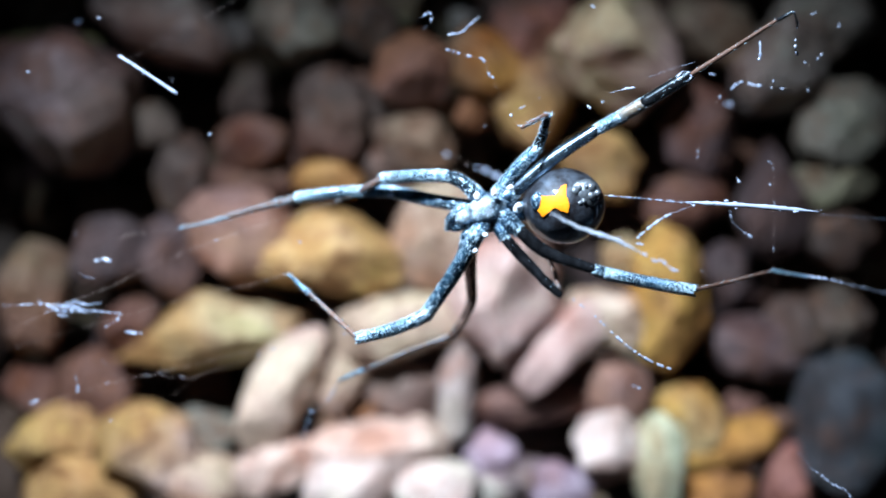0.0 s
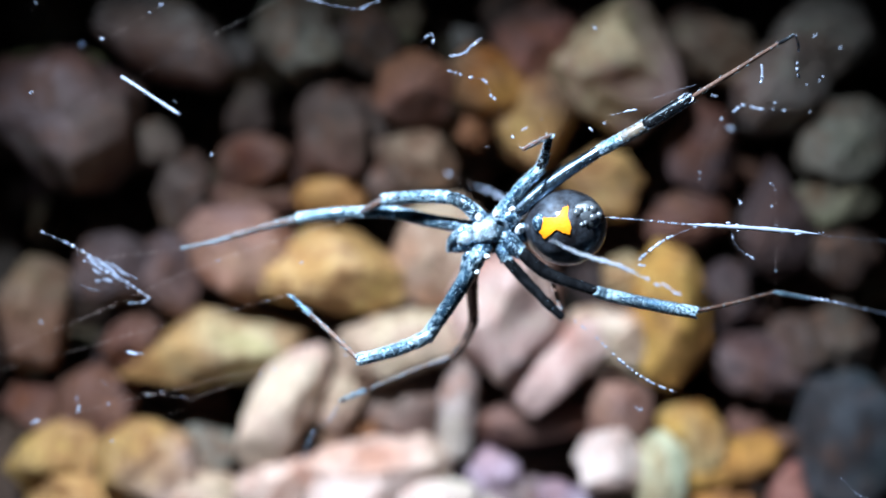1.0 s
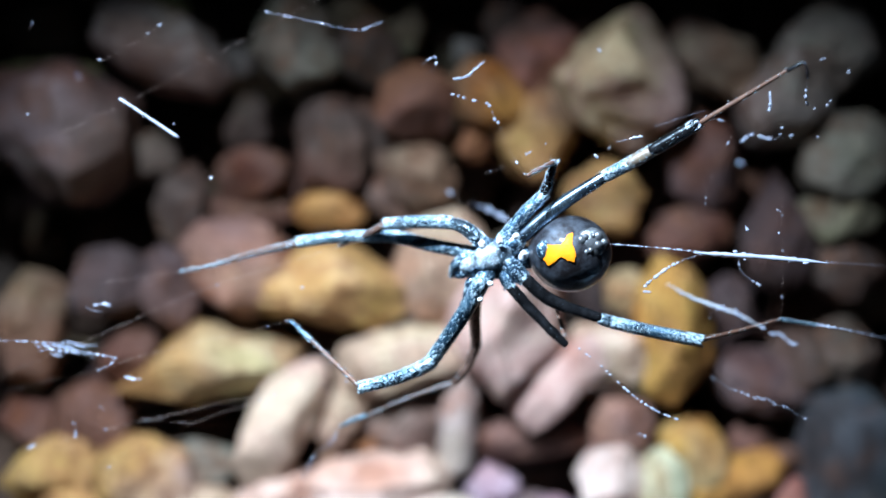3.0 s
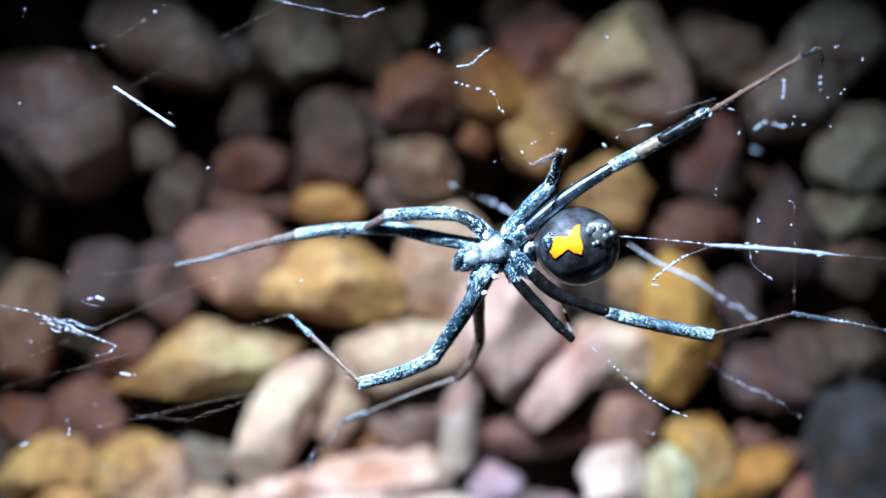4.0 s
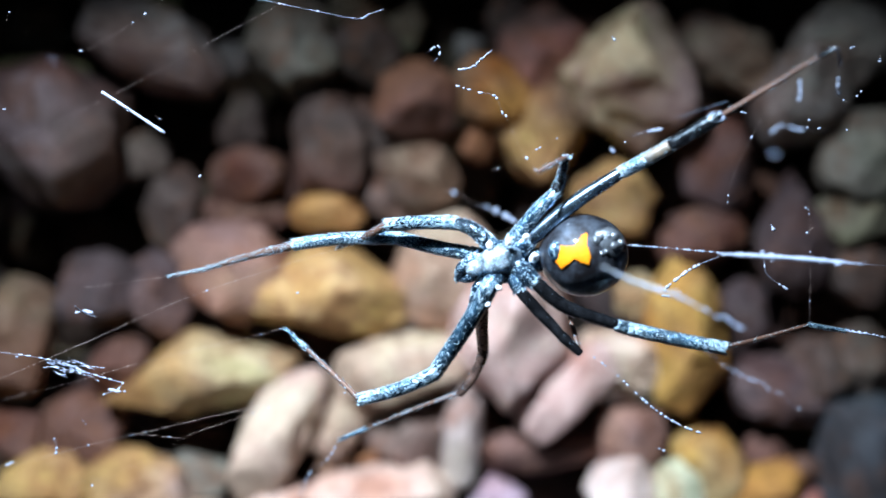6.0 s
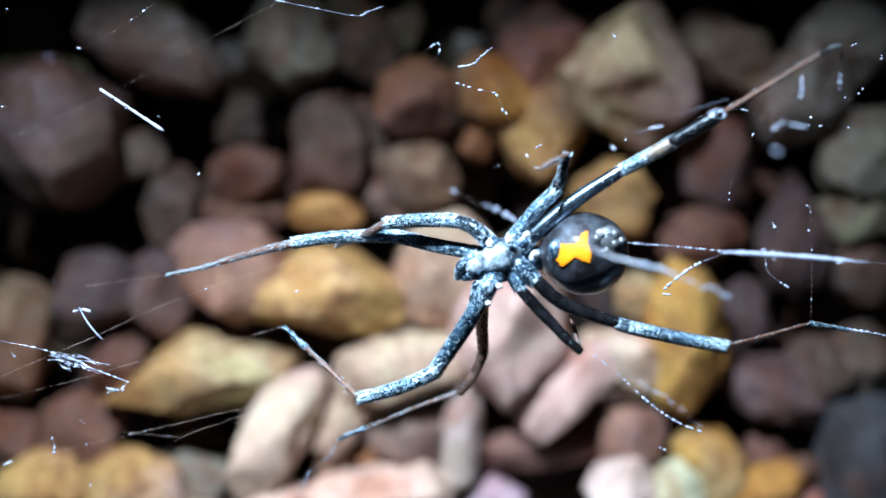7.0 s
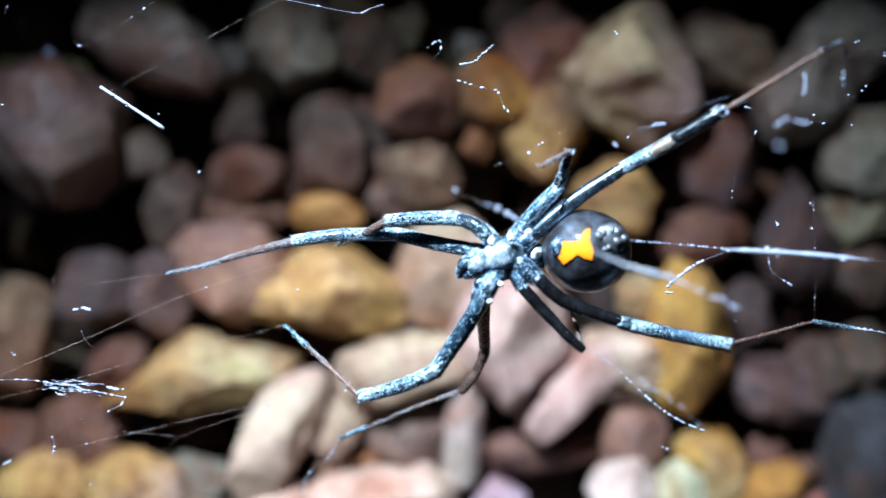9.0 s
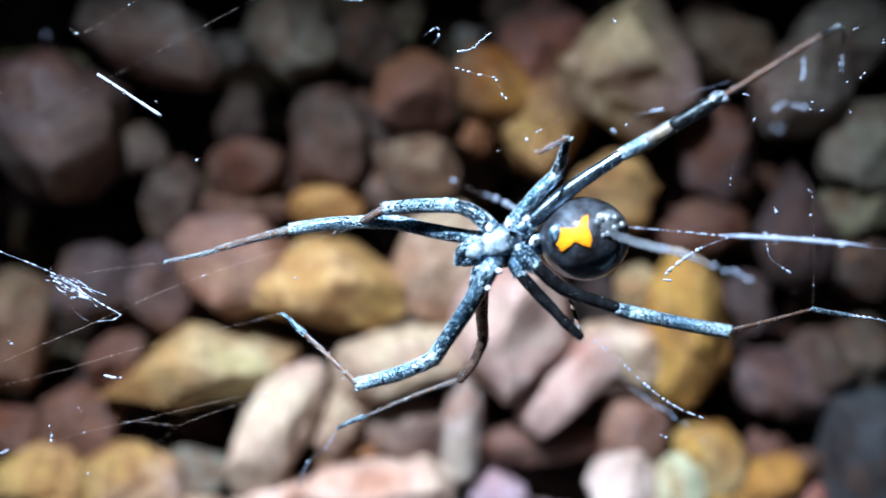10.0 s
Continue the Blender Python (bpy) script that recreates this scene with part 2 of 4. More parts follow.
HOURGLASS = chitin_material("hourglass_orange", (0.85, 0.27, 0.005), (0.90, 0.36, 0.01), 0.5, 5000, 0.00003, 0.0, 0.3)
SPINNERET_GREY = chitin_material("spinneret_grey", (0.15, 0.19, 0.23), (0.05, 0.06, 0.07), 0.36, 6000, 0.00005, 0.5, 1.0, STEEL, 0.0, 0.4)
# pale tone of the bristles and of the flecks that stand for glints
GLASSY, gtree, gbsdf = nodes_of("silver_bristle_and_glint")
gbsdf.inputs["Base Color"].default_value = (0.48, 0.75, 0.96, 1)
gbsdf.inputs["Roughness"].default_value, gbsdf.inputs["Specular IOR Level"].default_value = 0.25, 0.9
# near-white tone for the added beads that imitate glints on the joints
JOINT_GLINT = chitin_material("joint_glint_pale", (0.55, 0.70, 0.82), (0.80, 0.90, 0.97), 0.3, 5000, 0.00002, 0.5, 0.9)
SILK, stree, sbsdf = nodes_of("silk_white")
sbsdf.inputs["Base Color"].default_value = (0.36, 0.47, 0.66, 1)
sbsdf.inputs["Roughness"].default_value, sbsdf.inputs["Specular IOR Level"].default_value = 0.16, 1.0
GLASS_SILK, wtree, wbsdf = nodes_of("silk_glassy")
wbsdf.inputs["Base Color"].default_value = (0.62, 0.76, 0.90, 1)
wbsdf.inputs["Roughness"].default_value, wbsdf.inputs["Transmission Weight"].default_value = 0.2, 0.45
FINE_SILK, ftree, fbsdf = nodes_of("silk_fine")
fbsdf.inputs["Base Color"].default_value = (0.52, 0.46, 0.44, 1)
fbsdf.inputs["Roughness"].default_value = 0.4


# ---- mesh helpers ----
def part(name, bm, material, parent=None, label="", smooth=True, kind=""):
    """Links a bmesh as one mesh object under a thing or a part; its points are in the thing's space."""
    mesh = bpy.data.meshes.new(name)
    bm.to_mesh(mesh)
    bm.free()
    mesh.materials.append(material)
    if smooth:
        mesh.shade_smooth()
    ob = new(name, mesh)
    ob.parent = parent
    return tagged(ob, label, kind=kind)


def empty(name, place):
    ob = new(name)
    ob.location = place
    return ob


def glide(points, steps):
    """Points on a smooth line through the given ones."""
    p = [Vector(q) for q in points]
    p = [2 * p[0] - p[1]] + p + [2 * p[-1] - p[-2]]
    out = []
    for a, b, c, d in zip(p, p[1:], p[2:], p[3:]):
        for k in range(steps):
            s = k / steps
            out.append(0.5 * (2 * b + (c - a) * s + (2 * a - 5 * b + 4 * c - d) * s * s + (3 * b - a - 3 * c + d) * s ** 3))
    return out + [p[-2]]


def sweep(bm, line, radii, sides=12, close=True):
    """A tube along a line, with a radius for each of its points."""
    ahead = (line[1] - line[0]).normalized()
    side = ahead.orthogonal().normalized()
    rings = []
    for n, (p, r) in enumerate(zip(line, radii)):
        way = (line[min(n + 1, len(line) - 1)] - line[max(n - 1, 0)]).normalized()
        side = (side - way * side.dot(way)).normalized()
        up = way.cross(side)
        rings.append([bm.verts.new(p + r * (math.cos(a) * side + math.sin(a) * up)) for a in (2 * math.pi * k / sides for k in range(sides))])
    for one, two in zip(rings, rings[1:]):
        for k in range(sides):
            bm.faces.new((one[k], one[(k + 1) % sides], two[(k + 1) % sides], two[k]))
    if close:
        bm.faces.new(rings[0][::-1])
        bm.faces.new(rings[-1])
    return rings


def blob(bm, centre, sizes, turn=None, level=4, rough=0.0, seed=0):
    """A lumpy ellipsoid with the half sizes given."""
    made = bmesh.ops.create_icosphere(bm, subdivisions=level, radius=1.0)["verts"]
    for v in made:
        p = v.co.copy()
        k = 1 + rough * noise.noise(p * 1.7 + Vector((seed, 2.1 * seed, 0)))
        p = Vector((p.x * sizes[0], p.y * sizes[1], p.z * sizes[2])) * k
        v.co = Vector(centre) + (turn @ p if turn else p)
    return made


# ---- ground ----
SOIL = soil_material()
BED = bed_material()
bm = bmesh.new()
bmesh.ops.create_grid(bm, x_segments=8, y_segments=8, size=60, matrix=Matrix.Translation((0, 0, -0.024)))
tagged(part("ground", bm, SOIL, smooth=False), "soil under the gravel, darkened for the shade of the gaps", "ground", kind="structure")


def unit_ball(level):
    bm = bmesh.new()
    bmesh.ops.create_icosphere(bm, subdivisions=level, radius=1.0)
    bm.verts.index_update()
    out = [v.co.copy() for v in bm.verts], [[v.index for v in f.verts] for f in bm.faces]
    bm.free()
    return out


BALLS = {level: unit_ball(level) for level in (2, 3, 4)}


def stone_shape(size, seed, cuts=(), block=2.2, level=4):
    """A crushed, worn pebble: a rounded block with flats broken off, then a lumpy skin."""
    rnd = random.Random(seed)
    flats = [(Vector((math.cos(radians(a)), math.sin(radians(a)), 0)), d) for a, d in cuts]
    for k in range(11):
        d = Vector((rnd.gauss(0, 1), rnd.gauss(0, 1), rnd.gauss(0, 0.9))).normalized()
        flats.append((d, rnd.uniform(0.64, 0.9)))
    shift = Vector((rnd.uniform(-9, 9), rnd.uniform(-9, 9), rnd.uniform(-9, 9)))
    out = []
    for co in BALLS[level][0]:
        p = co / (sum(abs(c) ** block for c in co) ** (1 / block))
        for d, far in flats:
            over = p.dot(d) - far
            if over > 0:
                p = p - d * over * 0.93
        p = p * (1 + 0.18 * noise.noise(p * 1.5 + shift) + 0.09 * noise.noise(p * 3.6 + shift) + 0.022 * noise.noise(p * 9 + shift) - 0.09 * max(0.0, 0.22 - abs(noise.noise(p * 1.9 - shift))))
        out.append(Vector((p.x * size[0], p.y * size[1], p.z * size[2])))
    return out


def solid(name, verts, faces, material):
    mesh = bpy.data.meshes.new(name)
    mesh.from_pydata(verts, [], faces)
    mesh.materials.append(material)
    mesh.shade_smooth()
    return new(name, mesh)


def broken_stone(half, turn, cuts, seed, block):
    """A crushed stone, millimetres: a rounded block turned about the vertical, with sides broken off at (degrees, distance), facets on its top and a pitted skin."""
    rnd = random.Random(seed)
    flats = [(Vector((math.cos(radians(a)), math.sin(radians(a)), 0.22)).normalized(), 1.04 * d) for a, d in cuts]
    small = min(half)
    for k in range(11):
        a, lean = rnd.uniform(0, 2 * math.pi), radians(rnd.uniform(22, 62) if k < 7 else rnd.uniform(75, 95))
        d = Vector((math.cos(a) * math.sin(lean), math.sin(a) * math.sin(lean), math.cos(lean)))
        reach = math.sqrt((half[0] * math.cos(a - radians(turn)) * math.sin(lean)) ** 2 + (half[1] * math.sin(a - radians(turn)) * math.sin(lean)) ** 2 + (half[2] * math.cos(lean)) ** 2)
        flats.append((d, reach * (rnd.uniform(0.68, 0.93) if k < 7 else rnd.uniform(0.84, 0.97))))
    shift = Vector((rnd.uniform(-9, 9), rnd.uniform(-9, 9), rnd.uniform(-9, 9)))
    spin = Matrix.Rotation(radians(turn), 3, "Z")
    out = []
    for co in BALLS[4][0]:
        p = co / (sum(abs(c) ** block for c in co) ** (1 / block))
        p = p * (1 + 0.10 * noise.noise(p * 1.3 + shift))
        p = spin @ Vector((p.x * half[0], p.y * half[1], p.z * half[2]))
        for d, far in flats:
            over = p.dot(d) - far
            if over > 0:
                p = p - d * over * 0.97
        q = p / small
        p = p + p.normalized() * small * (0.13 * noise.noise(q * 1.7 + shift) + 0.06 * noise.noise(q * 4.5 + shift) + 0.012 * noise.noise(q * 10 + shift) - 0.10 * max(0.0, 0.16 - abs(noise.noise(q * 1.4 - shift))))
        out.append(p * MM)
    return out


UNDER = []


def stone(x, y, z, length, width, height, turn, material, seed, cuts=(), block=2.9, patch=None, way=0):
    """One stone of the gravel; millimetres and degrees. patch: the material whose tone covers its side towards way."""
    shape = broken_stone((length / 2 * 1.1, width / 2 * 1.1, height / 2 * 1.25), turn, cuts, seed, block)
    ob = solid("gravel_stone", shape, BALLS[4][1], material)
    ob.location = (x * MM, y * MM, z * MM)
    if patch:
        ob.color = (*TONES[patch.name], way % 360 / 360 * 0.99)
    UNDER.append((x * MM, y * MM, (z - height * 0.5) * MM, min(length, width) * 0.42 * MM))
    words = material.name.split("_stone")[0].replace("_", " ")
    form = "long" if max(length, width) > 1.6 * min(length, width) else "blocky"
    size = "large" if max(length, width) > 14 else "small" if max(length, width) < 8 else "middle-sized"
    also = f" patched with {patch.name.split('_stone')[0].replace('_', ' ')}" if patch else ""
    return tagged(ob, f"{size} {form} {words} weathered stone{also}", "stone", "stones of the gravel bed")


stone(-51.2, 21.9, 4, 13.4, 4.8, 4.1, 8, MOSS, 1)
stone(-54.2, 28.9, -1, 9.5, 6.6, 5.6, 0, GREYOLIVE, 2)
stone(-39.4, 31.5, 1, 11.5, 4.3, 3.7, 0, MOSS, 3)
stone(-35.7, 25.3, 5, 17.4, 9.8, 8.4, -27, GREYTAN, 4, cuts=((-95, 4.6), (30, 5.2),), patch=BROWNPINK, way=265)
stone(-47.7, 15.0, 7, 16.8, 17.2, 14.5, 0, MAUVE, 5, cuts=((45, 7.7), (-50, 7.7), (100, 8.0),), patch=BROWN, way=-35)
stone(-26.0, 16.7, -1, 5.6, 8.4, 5.5, 0, UMBER, 6, cuts=((90, 3.6),))
stone(-19.1, 26.6, 4, 12.3, 10.5, 9.1, -60, GREYOLIVE, 7, cuts=((150, 4.9), (-140, 5.2),))
stone(-27.1, 25.0, 0, 4.3, 4.0, 3.5, 0, GREY, 8)
stone(-14.1, 13.4, 4, 8.4, 12.4, 8.2, 0, UMBER, 9, cuts=((45, 5.6), (135, 5.9),), patch=REDBROWN, way=-85)
stone(-8.0, 15.4, 2, 8.6, 3.9, 3.5, -48, UMBER, 10)
stone(-24.5, 9.6, 3, 9.9, 6.5, 5.6, 12, REDBROWN, 11, cuts=((-60, 3.0),))
stone(-38.4, 12.1, 2, 6.8, 5.7, 4.9, 0, BROWN, 12, cuts=((130, 2.7),))
stone(-34.4, 5.5, 1, 5.8, 11.0, 5.6, -8, UMBER, 13, cuts=((120, 4.2), (-130, 4.5),))
stone(-9.3, 25.8, 0, 8.0, 8.0, 6.8, -50, UMBER, 14)
stone(-11.1, 30.8, -1, 8.0, 5.1, 4.4, 0, OLIVE, 15)
stone(-3.4, 18.9, 4, 9.7, 10.7, 8.3, 0, REDBROWN, 16, cuts=((125, 4.5), (55, 4.6), (-90, 4.9),), patch=RUST, way=95)
stone(-4.6, 29.7, -2, 4.4, 6.6, 3.8, 0, OLIVE, 17)
stone(3.4, 26.6, -3, 3.4, 3.7, 3.5, 0, GREY, 18)
stone(5.8, 19.9, 4, 10.9, 7.9, 6.8, -28, ORANGE, 19, cuts=((140, 4.4), (-110, 3.5),), patch=TAN, way=180)
stone(4.5, 14.5, 0, 5.2, 5.6, 4.5, 0, RUST, 20)
stone(12.6, 25.7, 2, 10.7, 9.6, 8.3, 55, REDSTONE, 21, cuts=((-60, 4.4), (120, 4.7),), patch=UMBER, way=120)
stone(8.1, 30.3, -1, 4.4, 6.6, 3.8, -15, UMBER, 22)
stone(13.1, 15.4, 4, 12.3, 8.6, 7.4, 58, OCHRE, 23, cuts=((165, 4.5), (0, 4.6), (-140, 5.2),), patch=TAN, way=50)
stone(23.6, 21.5, 7, 16.8, 13.7, 11.8, -42, STRAW, 24, cuts=((135, 6.3), (20, 6.2),), patch=PALEPINK, way=-10)
stone(35.7, 24.8, 4, 13.4, 7.7, 6.6, -20, DRAB, 25, cuts=((70, 3.5),), patch=UMBER, way=150)
stone(45.0, 19.7, 4, 11.6, 11.9, 10.0, 0, GREYTAN, 26, cuts=((140, 4.6), (-45, 4.8),))
stone(50.7, 26.1, 4, 11.9, 9.8, 8.5, 35, ASH, 27)
stone(53.5, 12.0, 4, 12.3, 9.8, 8.5, 55, GREYOLIVE, 28, cuts=((140, 4.8), (-60, 4.9),))
stone(52.5, 4.9, 2, 10.7, 7.1, 6.1, 30, OLIVE, 29, cuts=((130, 3.6),))
stone(34.5, 11.8, 2, 8.4, 12.8, 7.2, 10, REDBROWN, 30, cuts=((65, 5.1), (150, 3.9),), patch=DUSK, way=-90)
stone(44.7, 2.9, 3, 8.8, 15.6, 7.6, -8, DUSK, 31, cuts=((152, 2.5), (28, 2.5),))
stone(33.1, 2.1, 1, 11.9, 6.1, 5.3, 8, REDBROWN, 32)
stone(21.4, 6.7, 4, 9.5, 8.1, 6.9, -30, OCHRE, 33, cuts=((120, 3.8), (-150, 4.4),))
stone(53.6, -2.7, 1, 9.3, 7.9, 6.8, -20, UMBER, 34, cuts=((100, 3.4),))
stone(24.6, -5.6, 3, 5.3, 5.7, 4.6, 0, YELLOWGREEN, 35)
stone(30.0, -10.4, 5, 18.5, 9.6, 8.3, -82, YELLOW, 36, cuts=((40, 6.3), (-40, 6.4), (180, 5.2),), patch=ORANGE, way=-25)
stone(23.4, -13.2, 5, 12.2, 6.8, 5.9, -12, PALESAND, 37, cuts=((90, 2.9),))
stone(38.8, -7.5, 0, 5.8, 7.2, 5.0, 0, DUSK, 38)
stone(42.5, -17.3, 1, 13.3, 7.9, 6.8, -14, DUSK, 39, cuts=((100, 3.4),))
stone(47.9, -14.7, 1, 7.9, 7.2, 6.2, -45, UMBER, 40)
stone(53.6, -14.3, 1, 7.9, 9.3, 6.8, 0, UMBER, 41, cuts=((130, 3.6),))
stone(53.7, -27.5, 4, 11.6, 19.0, 10.0, -3, BLUEGREY, 42, cuts=((180, 5.2), (95, 8.3),), block=4.5)
stone(49.9, -25.8, 1, 3.6, 12.9, 3.5, -4, DUSK, 43)
stone(33.3, -26.7, 3, 8.6, 8.5, 7.3, 0, YELLOW, 44, cuts=((110, 4.1),), patch=YELLOWGREEN, way=-60)
stone(38.0, -30.0, 4, 15.1, 5.1, 4.4, 20, ORANGE, 45, cuts=((105, 2.0),), patch=YELLOW, way=190)
stone(44.3, -28.3, 2, 7.5, 3.6, 3.5, 22, REDBROWN, 46)
stone(42.3, -26.4, -2, 5.5, 4.6, 3.9, 0, REDBROWN, 47)
stone(28.7, -32.1, 6, 5.8, 12.5, 5.0, -6, CREAM, 48, cuts=((90, 5.8),))
stone(22.4, -30.0, 6, 8.6, 8.7, 7.4, 20, WHITE, 49, cuts=((40, 4.0), (150, 4.2),))
stone(23.4, -22.9, 3, 8.5, 7.8, 6.7, -25, BROWNPINK, 50, cuts=((90, 3.4), (180, 3.8),), patch=PEACH, way=110)
stone(14.4, -31.1, -6, 15.9, 6.8, 5.8, 0, UMBER, 51, cuts=((95, 3.0),))
stone(15.4, -17.1, 7, 15.1, 6.5, 5.6, 41, PALEPINK, 52, cuts=((131, 2.6), (-49, 2.7),), patch=PINK, way=-90)
stone(12.9, -24.5, 2, 16.8, 5.3, 4.6, 14, REDBROWN, 53, cuts=((90, 2.1),), patch=BROWNPINK, way=100)
stone(8.3, -10.5, 6.5, 14.5, 15.7, 12.5, 0, PALEPINK, 54, cuts=((-45, 5.8), (-140, 5.9), (0, 6.9), (90, 7.2),))
stone(2.4, -22.7, 3, 5.1, 14.2, 4.4, -8, GREYTAN, 55, cuts=((180, 2.3), (0, 2.3),))
stone(-4.2, -22.8, 1, 12.6, 9.3, 8.0, -20, BROWN, 56, cuts=((60, 4.0),), patch=REDBROWN, way=-60)
stone(-5.5, -14.6, 5, 17.4, 8.4, 7.2, 18, PALESAND, 57, cuts=((-70, 3.5), (90, 3.8),), patch=SAND, way=180)
stone(-12.1, -20.7, 4, 4.9, 11.6, 4.2, -32, SAND, 58, cuts=((160, 2.2),))
stone(-8.1, -26.3, 0, 7.2, 5.1, 4.4, -10, RUST, 59)
stone(-7.8, -30.4, 6, 17.3, 8.3, 7.1, 10, CHALK, 60, cuts=((98, 3.5), (20, 7.8),), patch=WHITE, way=-85)
stone(7.1, -32.0, 2, 7.1, 5.7, 4.9, -45, LILAC, 61, cuts=((130, 2.6),))
stone(-20.6, -22.6, 6, 17.0, 7.3, 6.3, 60, CHALK, 62, cuts=((150, 4.2), (-20, 4.3), (-60, 7.2),), patch=PALESAND, way=-100)
stone(-31.8, -28.7, 0, 8.3, 5.1, 4.4, 0, GREYOLIVE, 63)
stone(-38.3, -29.9, 5, 13.3, 10.1, 8.7, -12, OCHRE, 64, cuts=((110, 4.6),), patch=CHALK, way=-40)
stone(-51.3, -29.5, 3, 12.0, 8.1, 7.0, 28, OCHRE, 65, cuts=((100, 3.8), (20, 5.5),))
stone(-46.6, -22.2, 0, 10.0, 8.7, 7.5, 0, REDBROWN, 66, cuts=((110, 3.8),))
stone(-54.8, -23.1, 1, 7.2, 6.1, 5.3, -10, REDBROWN, 67, cuts=((80, 2.7),))
stone(-53.5, -10.1, 4, 7.7, 15.1, 6.6, -6, TAN, 68, cuts=((70, 5.8),), patch=PEACH, way=-90)
stone(-30.4, -15.0, 4, 24.2, 9.3, 8.0, 8, YELLOWGREEN, 69, cuts=((130, 4.2), (78, 4.2), (-30, 9.1),), patch=OCHRE, way=175)
stone(-41.0, -14.1, 2, 6.0, 7.4, 5.2, -20, REDBROWN, 70, cuts=((130, 2.8),))
stone(-43.1, -4.7, 3, 9.9, 9.2, 7.9, 0, DUSK, 71, cuts=((90, 4.4), (-60, 4.2), (170, 4.7),), patch=DUSK, way=-60)
stone(-36.2, -5.3, 1, 8.0, 11.5, 6.9, -15, DUSK, 72, cuts=((90, 5.2), (-130, 4.0),), patch=BROWNPINK, way=-70)
stone(-26.4, -1.5, 4, 13.7, 11.2, 9.7, -35, PEACH, 73, cuts=((100, 4.9), (-150, 5.6), (30, 5.9),), patch=BROWNPINK, way=100)
stone(-14.7, -4.8, 6, 20.4, 10.5, 9.0, -8, OCHRE, 74, cuts=((125, 5.0), (60, 4.8), (-100, 4.2),))
stone(-0.3, -2.0, 4, 10.9, 13.4, 9.4, -30, SAND, 75, cuts=((160, 4.9),))
stone(-14.4, 5.1, 4, 8.8, 4.6, 3.9, -3, OCHRE, 76, patch=ORANGE, way=160)
stone(-3.2, 10.0, 4, 11.2, 7.7, 6.6, -35, TAN, 77, cuts=((100, 3.0),), patch=BROWN, way=200)
stone(-6.0, 6.7, 1, 10.8, 5.0, 4.3, -20, BROWN, 78)
stone(-24.7, 5.2, 1, 10.8, 4.3, 3.7, 4, REDBROWN, 79)
stone(-20.9, -32.4, 5, 10.8, 6.3, 5.4, 22, CHALK, 80, cuts=((100, 2.8),))
stone(-11.3, -34.4, 8, 10.6, 7.8, 6.7, 0, WHITE, 81, cuts=((95, 3.5),))
stone(-0.4, -35.0, 8, 10.2, 7.2, 6.2, 0, WHITE, 82, cuts=((80, 3.3),))
stone(16.2, -35.8, 4, 7.4, 6.0, 5.1, -20, LILAC, 83, cuts=((100, 2.8),))
stone(10.8, -35.5, 1, 8.6, 5.7, 4.9, 0, MAUVE, 84)
stone(6.8, -36.3, 2, 6.4, 5.7, 4.9, 0, GREYTAN, 85)
stone(46.0, -35.4, 4, 5.3, 9.8, 4.6, -5, REDSTONE, 86)
stone(36.5, -36.7, 3, 10.6, 6.7, 5.8, 10, ORANGE, 87, cuts=((100, 3.1),), patch=RUST, way=0)
stone(-31.9, -35.4, 4, 12.6, 8.4, 7.3, -10, SAND, 88)
stone(-47.4, -35.8, 4, 14.1, 8.4, 7.3, 0, OCHRE, 89)
stone(-13.9, -27.2, 1, 4.3, 7.9, 3.7, 0, TAN, 90)


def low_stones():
    """Stones lying deep in the gaps between the upper ones, in dark tones that stand for the shade there."""
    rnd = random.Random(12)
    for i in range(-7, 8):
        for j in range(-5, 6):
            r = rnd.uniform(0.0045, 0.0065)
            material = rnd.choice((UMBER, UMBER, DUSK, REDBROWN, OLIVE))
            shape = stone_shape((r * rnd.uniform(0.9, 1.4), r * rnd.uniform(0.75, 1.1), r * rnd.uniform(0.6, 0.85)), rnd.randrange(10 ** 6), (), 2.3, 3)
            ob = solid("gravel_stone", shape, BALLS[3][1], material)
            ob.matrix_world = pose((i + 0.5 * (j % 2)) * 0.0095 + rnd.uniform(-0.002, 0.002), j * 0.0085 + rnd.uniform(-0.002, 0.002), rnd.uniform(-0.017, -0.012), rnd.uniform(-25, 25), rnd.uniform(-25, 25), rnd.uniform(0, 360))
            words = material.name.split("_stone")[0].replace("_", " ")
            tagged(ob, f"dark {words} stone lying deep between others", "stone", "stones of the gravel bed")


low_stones()


